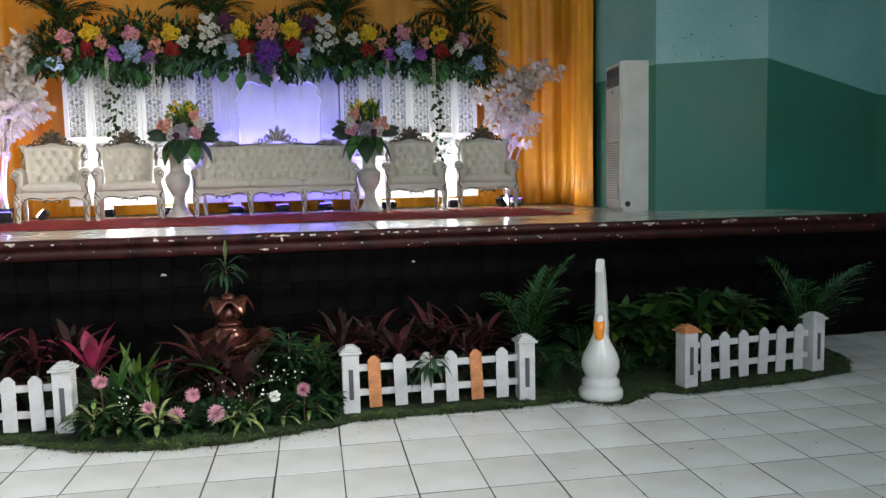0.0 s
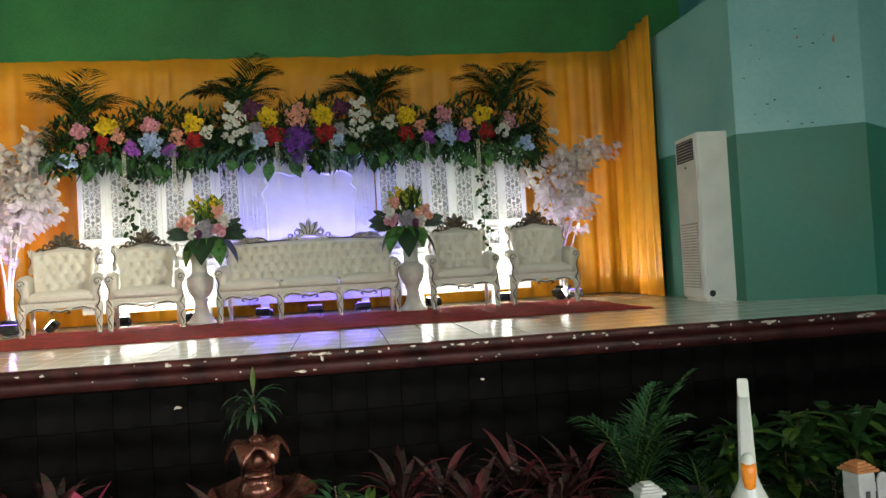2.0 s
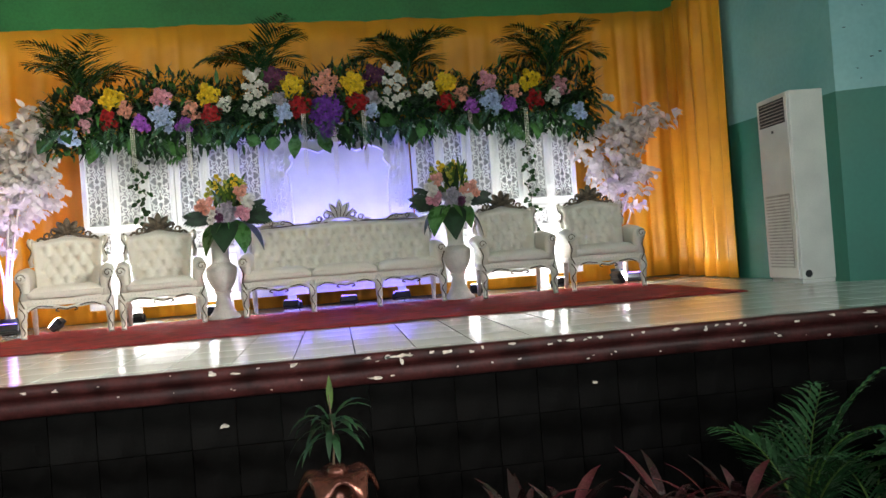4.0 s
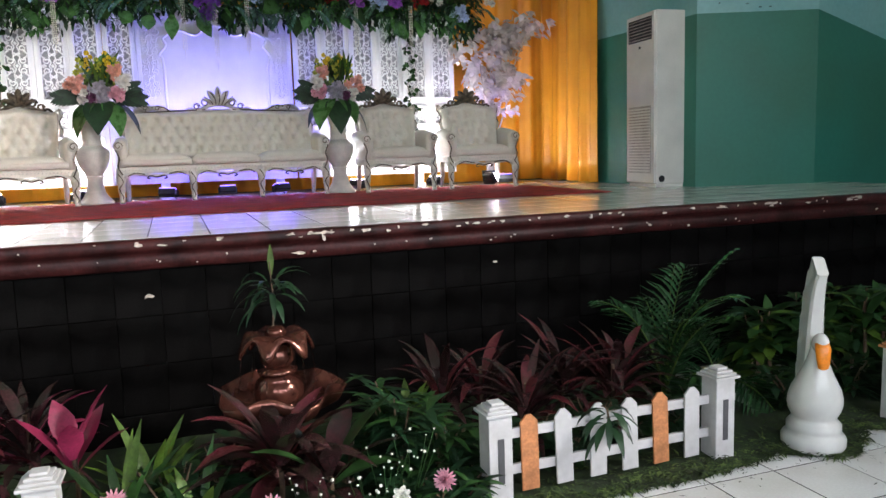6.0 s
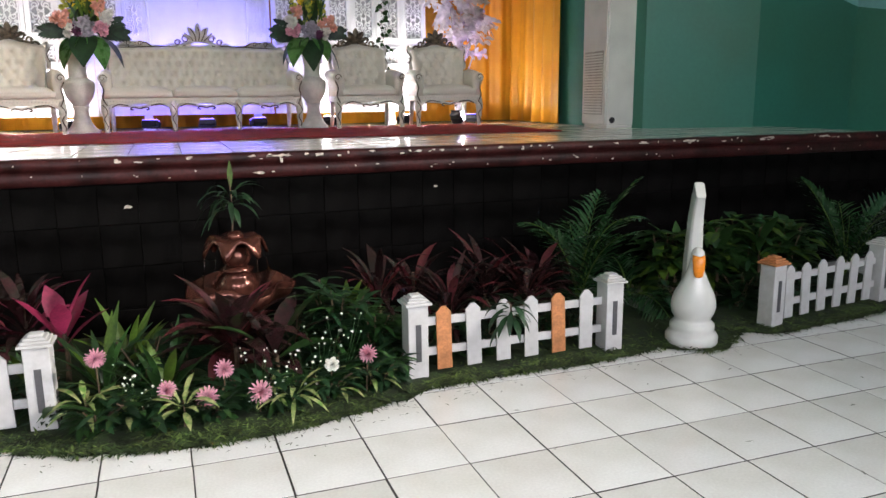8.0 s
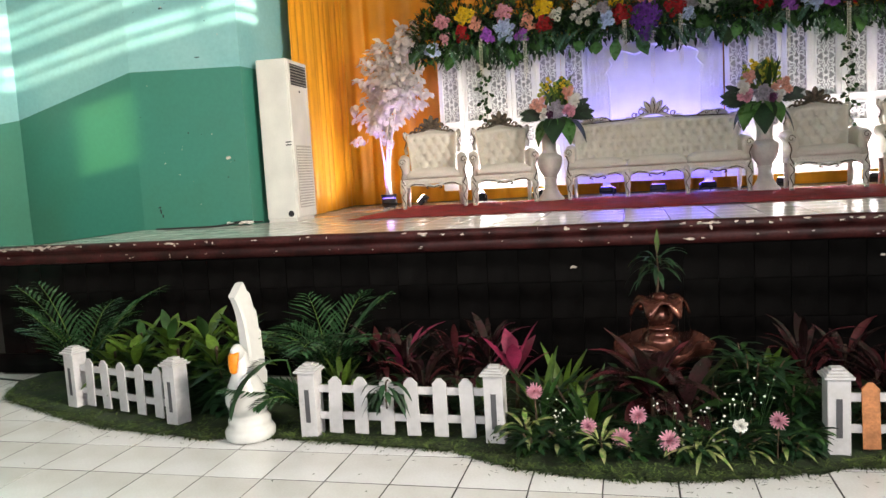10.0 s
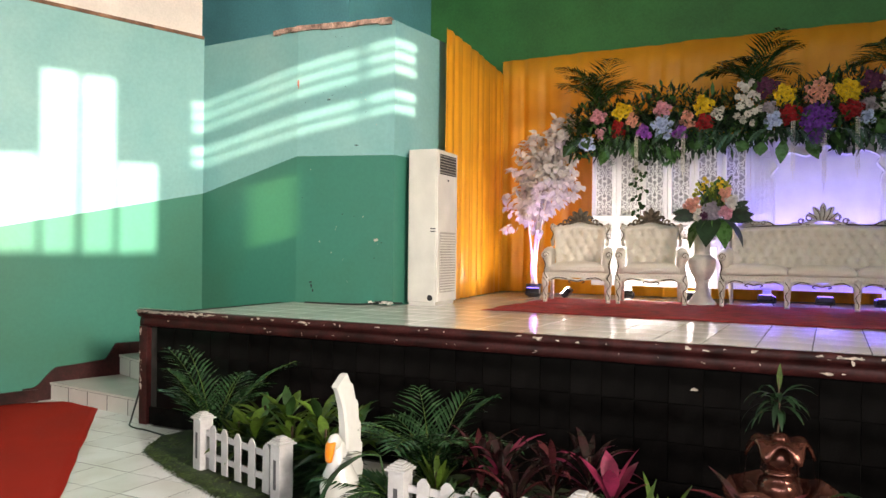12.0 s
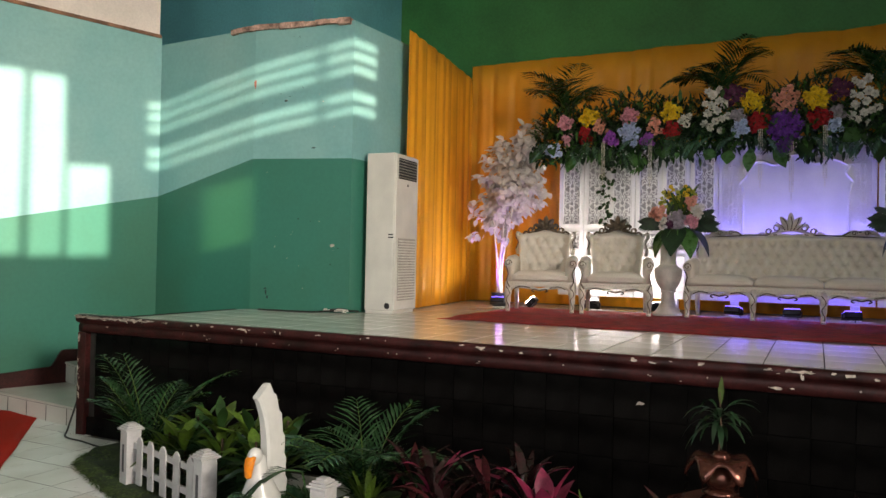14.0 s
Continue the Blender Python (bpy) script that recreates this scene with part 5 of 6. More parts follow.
# ---- stage lamps ----
def flood(x, y, aim, colour, energy, glow_mat, label, size=1.9):
    m = look((x, y, ZS + 0.1), aim)
    ob = thing("flood_light", m, label, "flood light", "stage flood lights")
    part("housing", box(-0.09, 0.09, -0.065, 0.065, -0.01, 0.06, 0.012), M_BLACK, ob)
    part("lens", box(-0.078, 0.078, -0.053, 0.053, -0.016, -0.0105, 0.002), glow_mat, ob, "glowing lens")
    bm = bmesh.new()
    add_box(bm, -0.1, 0.1, -0.012, 0.012, 0.061, 0.068)
    for s in (-1, 1):
        add_box(bm, s * 0.092, s * 0.1, -0.012, 0.012, 0.0, 0.064)
    part("bracket", bm, M_BLACK, ob)
    part("cable", add_tube(bmesh.new(), [(0.05, -0.05, 0.06), (0.06, -0.09, 0.09), (0.07, -0.095, 0.2)], 0.005, 5), M_WIRE, ob)
    lamp("stage_lamp", "SPOT", m @ Matrix.Translation((0, 0, -0.03)), energy, colour, size=size)


G_WHITE = glow("white_lens", (1, 0.98, 0.95), 30)
G_BLUE = glow("blue_lens", (0.12, 0.08, 1.0), 5)
for x, y, tx in ((-2.06, 6.3, -2.03), (-1.3, 6.42, -1.5), (2.5, 6.3, 2.48), (1.6, 6.4, 1.7)):
    flood(x, y, (tx, 6.7, ZS + 0.85), (1, 0.98, 0.94), 26 if abs(x) > 1.9 else 11, G_WHITE, "small white flood light aimed up the screen")
for x in (-0.45, 0.15, 0.72):
    flood(x, 6.36, (x * 0.75 + 0.05, 6.78, ZS + 1.55), (0.2, 0.17, 1.0), 30, G_BLUE, "small blue flood light aimed up the backdrop", 2.0)
flood(3.12, 6.05, (4.5, 6.3, ZS + 0.9), (1, 0.95, 0.85), 16, G_WHITE, "small white flood light aimed at the side curtain")
flood(-2.78, 6.1, (-4.1, 6.0, ZS + 1.3), (1, 0.95, 0.85), 16, G_WHITE, "small white flood light aimed at the side curtain")
flood(-3.22, 6.12, (-3.28, 6.45, ZS + 1.0), (0.42, 0.16, 1.0), 26, G_BLUE, "violet flood light under the blossom tree", 1.3)
flood(3.35, 6.2, (3.4, 6.6, ZS + 1.2), (0.42, 0.18, 1.0), 16, G_BLUE, "violet flood light under the blossom tree", 1.3)


# ---- garden in front of the stage ----
EDGE = [(-4.9, 1.5), (-4.64, 1.16), (-3.98, .85), (-3.37, .63), (-2.6, .5), (-2.2, .56), (-1.73, .5), (-1.13, .45), (-.94, .33), (-.68, .22), (-.43, .175), (0, .155), (.38, .25), (.64, .33), (.79, .4), (1.14, .43), (1.75, .43), (2.16, .5), (2.36, .34), (2.49, .36), (2.77, .57), (2.92, .46), (3.67, .53), (4.28, .67), (4.6, 1.1)]
def edge_y(x):
    for (x0, y0), (x1, y1) in zip(EDGE, EDGE[1:]):
        if x0 <= x <= x1:
            return y0 + (y1 - y0) * (x - x0) / (x1 - x0)
    return 9.0
bm = bmesh.new()
nx, ny = 300, 14
g = []
for j in range(ny + 1):
    row = []
    for i in range(nx + 1):
        x = -4.88 + 9.46 * i / nx
        y0 = edge_y(x) + 0.04 * noise.noise((x * 7, 0, 3)) + 0.03 * noise.noise((x * 23, 0, 3)) + 0.015 * noise.noise((x * 60, 0, 3))
        y = y0 + min(1.84 - y0, (0.75 if 2.45 < abs(x) < 3.2 else 2.0) + 0.3 * noise.noise((x * 1.9, 4, 0))) * j / ny
        row.append(bm.verts.new((x, y, 0.003 + (0.016 + 0.014 * noise.noise((x * 6, y * 6, 0))) * min(1, j * 0.7))))
    g.append(row)
for a, b in zip(g, g[1:]):
    for i in range(nx):
        bm.faces.new((a[i], a[i + 1], b[i + 1], b[i]))
turf = tagged(part("turf", bm, M_GRASS, None, "", True), "patchy green artificial turf laid along the stage", "turf", "", "structure")
random.seed(21)
s = Soup()
for k in range(21000):
    x = rnd(-4.85, 4.55)
    y0 = edge_y(x)
    y = y0 + (random.random() ** 1.6) * min(0.5, 1.84 - y0) - 0.02 * random.random()
    a = rnd(0, 2 * math.pi)
    tuft = max(0, noise.noise((x * 8, y * 8, 5)))
    s.blade((x, y, 0.006 + 0.02 * tuft), (math.cos(a), math.sin(a), rnd(0.25, 1.3)), (0, 0, 1), rnd(0.02, 0.055) * (1 + tuft), rnd(0.005, 0.012), 0.8, 2, mi=1 if random.random() < 0.12 + 0.5 * tuft else 0)
for k in range(1100):  # thick mossy tufts along the front
    cx = rnd(-4.8, 4.5)
    if noise.noise((cx * 2.3, 1, 0)) < -0.25:
        continue
    cy = edge_y(cx) + 0.3 * random.random() ** 1.7
    for j in range(12):
        a = rnd(0, 2 * math.pi)
        s.blade((cx + rnd(-0.025, 0.025), cy + rnd(-0.02, 0.02), 0.01), (math.cos(a), math.sin(a), rnd(0.3, 1.4)), (0, 0, 1), rnd(0.025, 0.06), rnd(0.007, 0.015), 0.9, 2, mi=1 if random.random() < 0.6 else 0)
for k in range(60):  # dry bits further out
    a = rnd(0, 2 * math.pi)
    s.blade((rnd(-3.5, 3.8), rnd(-1.3, 0.1), 0.003), (math.cos(a), math.sin(a), 0.04), (0, 0, 1), rnd(0.012, 0.04), rnd(0.004, 0.012), 0.02, 2)
for k in range(420):  # loose clippings on the tiles
    x = rnd(-4.2, 4.3)
    y = edge_y(x) - 0.03 - 0.16 * random.random() ** 2.5
    a = rnd(0, 2 * math.pi)
    s.blade((x, y, 0.004), (math.cos(a), math.sin(a), 0.05), (0, 0, 1), rnd(0.01, 0.035), rnd(0.003, 0.007), 0.05, 2)
tagged(part("grass", s.mesh("grass", [M_GRASS, mat("moss_green", (0.085, 0.13, 0.028), 0.85, vary=0.25, scale=12, random_tint=0.35)])), "short tufts of green turf fibre", "grass", "", "stuff")


# ---- picket fences ----
def fence(a, b, group, label, pattern, cap_mat=None):
    a, b = Vector((*a, 0)), Vector((*b, 0))
    L = (b - a).length
    ob = thing("picket_fence", Matrix.Translation(a) @ Matrix.Rotation(math.atan2(b.y - a.y, b.x - a.x), 4, "Z"), label, "fence", group)
    for k, x in enumerate((0, L)):
        p = part("post", box(x - 0.052, x + 0.052, -0.052, 0.052, 0, 0.385, 0.004), M_FENCE, ob)
        part("inset", box(x - 0.014, x + 0.014, -0.0545, -0.049, 0.1, 0.29), M_DARKPANEL, p, "dark grey recessed slot")
        bm = bmesh.new()
        for q, (w, z0, z1) in enumerate(((0.068, 0.385, 0.398), (0.056, 0.398, 0.41), (0.044, 0.41, 0.422), (0.028, 0.422, 0.434))):
            add_box(bm, x - w, x + w, -w, w, z0, z1, 0.003)
        part("post_cap", bm, cap_mat if cap_mat and k == 0 else M_FENCE, p, "bare brown stepped cap" if cap_mat and k == 0 else "")
    for z in (0.13, 0.285):
        part("rail", box(0.052, L - 0.052, -0.004, 0.014, z - 0.021, z + 0.021, 0.002), M_FENCE, ob)
    n = len(pattern)
    for k, c in enumerate(pattern):
        x = 0.052 + (L - 0.104) * (k + 0.62) / (n + 0.25)
        bm = bmesh.new()
        w, h, tp = 0.039, 0.36, 0.03
        vs = [(-w, 0.035), (w, 0.035), (w, h - tp), (0.012, h), (-0.012, h), (-w, h - tp)]
        f = [bm.verts.new((px, -0.014, pz)) for px, pz in vs]
        q = [bm.verts.new((px, -0.004, pz)) for px, pz in vs]
        bm.faces.new(f)
        bm.faces.new(list(reversed(q)))
        for i in range(6):
            bm.faces.new((f[i], q[i], q[(i + 1) % 6], f[(i + 1) % 6]))
        bmesh.ops.recalc_face_normals(bm, faces=bm.faces)
        pk = part("picket", bm, M_ORANGE if c == "o" else M_FENCE, ob, "unpainted orange picket" if c == "o" else "")
        pk.location, pk.rotation_euler = (x, -0.003, 0), (0, radians(rnd(-2.5, 2.5)), 0)
    return ob
random.seed(4)
GF = "low white picket fences"
fence((0.755, 0.57), (1.88, 0.59), GF, "low white picket fence with two orange pickets on turf", "owwwow")
fence((-1.98, 0.60), (-0.905, 0.57), GF, "low white picket fence on turf", "wwwwww")
fence((3.01, 0.60), (4.08, 0.78), GF, "low white picket fence with a bare brown post cap", "wwwwww", M_ORANGE)
fence((-3.9, 1.02), (-2.93, 0.72), GF, "low white picket fence curving beside the turf edge", "wwwww")


# ---- swans ----
def swan_mesh():
    bm = bmesh.new()
    add_lathe(bm, [(0.002, 0), (0.15, 0), (0.158, 0.015), (0.159, 0.05), (0.146, 0.07), (0.13, 0.08), (0.135, 0.095), (0.134, 0.12), (0.118, 0.138), (0.108, 0.148), (0.112, 0.16), (0.127, 0.19), (0.135, 0.225), (0.133, 0.26), (0.121, 0.305), (0.102, 0.35), (0.082, 0.395), (0.064, 0.44), (0.05, 0.49), (0.042, 0.53), (0.002, 0.56)], 36)
    for v in bm.verts:  # the breast leans forward, the flanks are a little flat
        v.co.y -= 0.03 * max(0, min(1, (v.co.z - 0.16) / 0.3))
        if v.co.z > 0.3:
            v.co.x *= 1 - 0.22 * min(1, (v.co.z - 0.3) / 0.2)
    # bowed head, and the grooves where it parts from the tail
    bmesh.ops.create_uvsphere(bm, u_segments=20, v_segments=14, radius=1, matrix=Matrix.Translation((0, -0.065, 0.54)) @ Matrix.Rotation(radians(20), 4, "X") @ Matrix.Diagonal((0.041, 0.05, 0.052, 1)))
    for f in bm.faces:
        f.smooth = True
    # tall square-edged tail blade, notched along its back, its blunt top swept forward
    pts = spline([(0, 0.055, 0.16), (0, 0.075, 0.3), (0, 0.075, 0.45), (0, 0.068, 0.6), (0, 0.045, 0.75), (0, 0.0, 0.87), (0, -0.035, 0.915)], 6)
    n = len(pts)
    rings = []
    for i, p in enumerate(pts):
        t = i / (n - 1)
        hw, hd = 0.058 - 0.03 * min(1, t * 1.15), 0.078 - 0.022 * t
        notch = 0.014 * ((i % 5) / 4)
        tan = (pts[min(i + 1, n - 1)] - pts[max(i - 1, 0)]).normalized()
        nrm = Vector((0, tan.z, -tan.y))
        c = [(-hw, -0.78), (-hw * 0.7, -1), (hw * 0.7, -1), (hw, -0.78), (hw, 0.85), (hw * 0.7, 1), (-hw * 0.7, 1), (-hw, 0.85)]
        rings.append([bm.verts.new(p + Vector((x, 0, 0)) + nrm * (y * hd + (notch if y > 0 else 0))) for x, y in c])
    for a, b in zip(rings, rings[1:]):
        for i in range(8):
            bm.faces.new((a[i], a[(i + 1) % 8], b[(i + 1) % 8], b[i]))
    bm.faces.new(rings[-1])
    bmesh.ops.recalc_face_normals(bm, faces=bm.faces)
    before = set(bm.faces)
    add_tube(bm, [(0, -0.088, 0.545), (0, -0.104, 0.52), (0, -0.113, 0.47), (0, -0.116, 0.43), (0, -0.114, 0.424)], [0.036, 0.039, 0.034, 0.026, 0.016], 12, 0.6)
    for f in bm.faces:
        if f not in before:
            f.material_index = 1
            f.smooth = True
    return mesh_of(bm, "swan", [M_SWAN, M_BEAK])
SWAN = swan_mesh()
for x, y, rz in ((2.36, 0.5, -27), (-2.35, 0.55, -10)):
    ob = part("swan_statue", SWAN)
    ob.matrix_world = pose(x, y, 0.012, 0, 0, rz) @ Matrix.Diagonal((0.9, 0.9, 0.94, 1))
    tagged(ob, "glossy white swan statue with orange beak on turf", "statue", "swan statues")


# ---- copper fountain ----
ft = thing("fountain", pose(-0.03, 1.2, 0.0), "tiered copper-glazed fountain among the plants", "fountain")
part("pedestal", add_lathe(bmesh.new(), [(0.002, 0), (0.16, 0), (0.15, 0.06), (0.1, 0.12), (0.08, 0.3), (0.1, 0.36), (0.002, 0.36)], 24), M_COPPER, ft, "", True)
def petal_bowl(r, z, h, lobes):
    bm = bmesh.new()
    seg = lobes * 8
    rings = []
    prof = [(0.25, 0), (0.6, 0.12), (0.9, 0.5), (1.02, 1.0), (0.98, 1.02), (0.84, 0.6), (0.55, 0.3), (0.15, 0.22)]
    for pr, pz in prof:
        row = []
        for i in range(seg):
            a = 2 * math.pi * i / seg
            lob = 1 + 0.11 * math.cos(lobes * a) * pr
            drop = 0.16 * h * math.cos(lobes * a) * pr * pr
            row.append(bm.verts.new((r * pr * lob * math.cos(a), r * pr * lob * math.sin(a), z + h * pz - drop)))
        rings.append(row)
    for a, b in zip(rings, rings[1:]):
        for i in range(seg):
            bm.faces.new((a[i], a[(i + 1) % seg], b[(i + 1) % seg], b[i]))
    bm.faces.new(list(reversed(rings[0])))
    bm.faces.new(rings[-1])
    bmesh.ops.recalc_face_normals(bm, faces=bm.faces)
    return bm
part("lower_bowl", petal_bowl(0.275, 0.28, 0.14, 5), M_COPPER, ft, "wide lobed copper bowl", True)
part("lower_ball", add_lathe(bmesh.new(), [(0.002, 0.32), (0.08, 0.33), (0.108, 0.375), (0.112, 0.415), (0.098, 0.455), (0.066, 0.48), (0.08, 0.488), (0.09, 0.5), (0.064, 0.515), (0.002, 0.52)], 28), M_COPPER, ft, "round copper pot", True)
part("upper_ball", add_lathe(bmesh.new(), [(0.002, 0.5), (0.05, 0.51), (0.076, 0.545), (0.078, 0.575), (0.06, 0.615), (0.035, 0.64), (0.002, 0.645)], 24), M_COPPER, ft, "", True)
bm = bmesh.new()  # dish whose rim hangs down in lobes with arches between them
rings = []
for pr, pz, k in ((0.02, 0.664, 0.0), (0.3, 0.668, 0.0), (0.55, 0.67, 0.0), (0.8, 0.672, 0.02), (0.95, 0.66, 0.05), (1.02, 0.64, 0.075), (1.03, 0.625, 0.085), (0.98, 0.622, 0.085), (0.9, 0.64, 0.06), (0.7, 0.655, 0.02), (0.4, 0.652, 0.0), (0.02, 0.65, 0.0)):
    row = []
    for i in range(60):
        a = 2 * math.pi * i / 60
        w = abs(math.cos(3 * (a - 0.15))) ** 3
        r = 0.15 * pr * (1 + 0.2 * (w - 0.4) * pr)
        row.append(bm.verts.new((r * math.cos(a), r * math.sin(a), pz - k * (w - 0.35))))
    rings.append(row)
for a, b in zip(rings, rings[1:]):
    for i in range(60):
        bm.faces.new((a[i], a[(i + 1) % 60], b[(i + 1) % 60], b[i]))
bm.faces.new(rings[0])
bm.faces.new(rings[-1])
bmesh.ops.recalc_face_normals(bm, faces=bm.faces)
part("upper_bowl", bm, M_COPPER, ft, "drooping lobed copper dish", True)
part("spring", add_lathe(bmesh.new(), [(0.002, 0.66), (0.05, 0.662), (0.045, 0.685), (0.03, 0.7), (0.002, 0.702)], 18), M_COPPER, ft, "small copper knob", True)
WATER = bpy.data.materials.new("water")
WATER.use_nodes = True
wb = WATER.node_tree.nodes["Principled BSDF"]
wb.inputs["Transmission Weight"].default_value, wb.inputs["Roughness"].default_value, wb.inputs["IOR"].default_value = 1.0, 0.02, 1.33
for k in range(6):
    a = 2 * math.pi * (k + 0.1) / 6
    bm = bmesh.new()
    for j in range(8):
        bmesh.ops.create_icosphere(bm, subdivisions=1, radius=0.004 + 0.0015 * (j % 3), matrix=Matrix.Translation(((0.156 + 0.003 * j) * math.cos(a), (0.156 + 0.003 * j) * math.sin(a), 0.58 - 0.022 * j)) @ Matrix.Diagonal((0.7, 0.7, 2, 1)))
    part("water_drops", bm, WATER, ft, "falling water drops").name = "water_trickle"


# ---- plants ----
def clump(name, m, material, n, length, width, label, category, group="", seed=1, up=0.9, spread=1.0, bend=0.7, stem=0.0, tilt=0.0, seg=5, second=None):
    """A rosette of long single leaves, some of a second colour, on a short stem."""
    random.seed(seed)
    ob = thing(name, m, label, category, group)
    if stem:
        thick = 0.014 if stem > 0.12 and name != "pandan_cutting" else 0.005
        part("stem", add_tube(bmesh.new(), [(0, 0, 0), (0.01, 0, stem * 0.5), (0, 0, stem + (0.1 if stem > 0.12 else 0.02))], [thick, thick * 0.8, thick * 0.6], 6), M_STEM, ob)
    for k in range(n):
        s = Soup()
        a = 2.4 * k + rnd(-0.3, 0.3)
        t = (k + 0.5) / n
        rise = up * (0.25 + 1.5 * (1 - t)) * rnd(0.8, 1.2)
        s.blade((0.02 * math.cos(a), 0.02 * math.sin(a), stem * (0.55 + 0.45 * (1 - t)) + 0.015), (math.cos(a) * spread + tilt, math.sin(a) * spread, rise), (0, 0, 1), length * rnd(0.7, 1.12), width * rnd(0.75, 1.2), bend * rnd(0.6, 1.3), seg, fold=0.25, broad=0.5)
        part("leaf", s.mesh("leaf", second if second and k % 4 == 0 else material), None, ob)
    return ob


RED = "wine-red leafy cordyline behind the low fence"
GR = "red-leaved garden plants"
for k, (x, y, st, ln) in enumerate(((0.72, 1.12, .22, .34), (0.95, 1.2, .2, .3), (1.1, 1.0, .15, .34), (1.36, 1.1, .22, .36), (1.55, 0.95, .2, .36), (1.72, 1.15, .18, .3), (-1.55, 1.05, .24, .33), (-1.75, 1.2, .2, .28), (-1.25, 1.15, .2, .32), (-1.05, 1.2, .25, .33), (-1.4, 0.9, .12, .3))):
    clump("cordyline", pose(x, y, 0.01, 0, 0, 37 * k), M_LEAF_RED, 28, ln * 1.05, 0.05, RED, "plant", GR, 100 + k, 1.5, 0.85, 1.5, st + 0.08, 0, 6, M_LEAF_PINK if k in (6, 9) else M_LEAF_CRIMSON)
clump("cordyline", pose(-0.86, 1.0, 0.01), M_LEAF_PINK, 8, 0.27, 0.09, "bright magenta cordyline with broad upright leaves", "plant", GR, 130, 1.4, 0.75, 0.5, .32)
clump("cordyline", pose(-0.1, 0.76, 0.01), M_LEAF_RED, 34, 0.4, 0.075, "large dark wine-red cordyline in front of the fountain", "plant", GR, 131, 1.25, 0.95, 1.2, .27, 0, 6, M_LEAF_CRIMSON)
clump("cordyline", pose(0.08, 0.66, 0.01), M_LEAF_RED, 12, 0.34, 0.09, "dark wine-red cordyline in front of the fountain", "plant", GR, 132, 1.0, 0.9, 0.7, .2, 0, 6, M_LEAF)
for k, (x, y, st, ln) in enumerate(((-0.58, 0.9, .12, .36), (-0.68, 0.72, .1, .34), (-0.42, 0.62, .05, .34), (0.52, 1.05, .2, .26), (-1.95, 1.0, .16, .24), (-0.98, 0.78, .08, .24), (-1.78, 0.78, .12, .22))):
    clump("dracaena", pose(x, y, 0.01, 0, 0, 50 * k), M_LEAF_LIME if k in (0, 3, 4) else M_LEAF, 15, ln, 0.045, "green dracaena with narrow upright leaves on turf", "plant", "narrow-leaved green plants", 150 + k, 1.3, 0.75, 0.6, st, 0, 5, M_LEAF_LIME)
for k, (x, y) in enumerate(((-0.58, 0.46), (-0.35, 0.34), (0.12, 0.36), (0.34, 0.45), (0.5, 0.48), (-0.74, 0.5), (0.02, 0.42))):
    clump("spider_plant", pose(x, y, 0.02, 0, 0, 61 * k), M_LEAF_CREAM, 11 + 2 * (k % 3), 0.13 + 0.025 * (k % 3), 0.025 + 0.005 * (k % 2), "small variegated plant with cream-edged leaves", "plant", "variegated edging plants", 170 + k, 0.9, 1.0, 1.2, (.05, .1, .07, .03)[k % 4])


def bush(m, n, rx, rz, lw, ll, material, label, seed, group="", second=None, name="shrub"):
    random.seed(seed)
    ob = thing(name, m, label, "shrub", group)
    bm = bmesh.new()
    s = Soup()
    for k in range(9):
        a = 2.4 * k
        end = Vector((rx * 0.7 * math.cos(a) * rnd(0.3, 1), rx * 0.6 * math.sin(a) * rnd(0.3, 1), rz * rnd(0.6, 1)))
        pts = spline([(0.02 * math.cos(a), 0.02 * math.sin(a), 0), (end.x * 0.4, end.y * 0.4, end.z * 0.5), end], 5)
        add_tube(bm, pts, [0.008 * (1 - 0.6 * i / len(pts)) for i in range(len(pts))], 5)
        per = n // 9
        for j in range(per):
            t = 0.25 + 0.78 * j / per
            i = min(len(pts) - 1, int(t * (len(pts) - 1)))
            b = rnd(0, 2 * math.pi)
            s.blade(pts[i] + Vector((rnd(-0.03, 0.03), rnd(-0.03, 0.03), rnd(-0.02, 0.03))), (math.cos(b), math.sin(b), rnd(0.0, 0.9)), (0, 0, 1), ll * rnd(0.7, 1.2), lw * rnd(0.7, 1.2), 0.7, 4, mi=1 if second and random.random() < 0.25 else 0)
    part("stem", bm, M_STEM, ob)
    part("foliage", s.mesh("foliage", [material, second or material]), None, ob)
    return ob


GB = "bushy green plants"
bush(pose(0.42, 0.86, 0.01), 330, 0.28, 0.48, 0.036, 0.17, M_LEAF_DARK, "dense dark green shrub beside the fountain", 201, GB, M_LEAF)
bush(pose(0.6, 0.8, 0.01), 160, 0.2, 0.34, 0.04, 0.14, M_LEAF, "dense dark green shrub beside the fountain", 202, GB, M_LEAF_DARK)
for k, (x, y) in enumerate(((-0.32, 0.95), (0.22, 0.98), (-0.5, 0.75), (0.15, 0.52), (-0.3, 0.52), (0.4, 0.6), (-0.62, 0.58), (0.62, 0.6), (-0.7, 0.44), (-0.48, 0.42), (-0.22, 0.4), (0.05, 0.42), (0.28, 0.46), (0.55, 0.5), (-0.1, 0.52), (-0.85, 0.62))):
    bush(pose(x, y, 0.01), 120, 0.2, 0.3 if y > 0.7 else 0.13, 0.035, 0.12, M_LEAF_DARK, "low dark green filler foliage around the fountain", 240 + k, GB, M_LEAF)
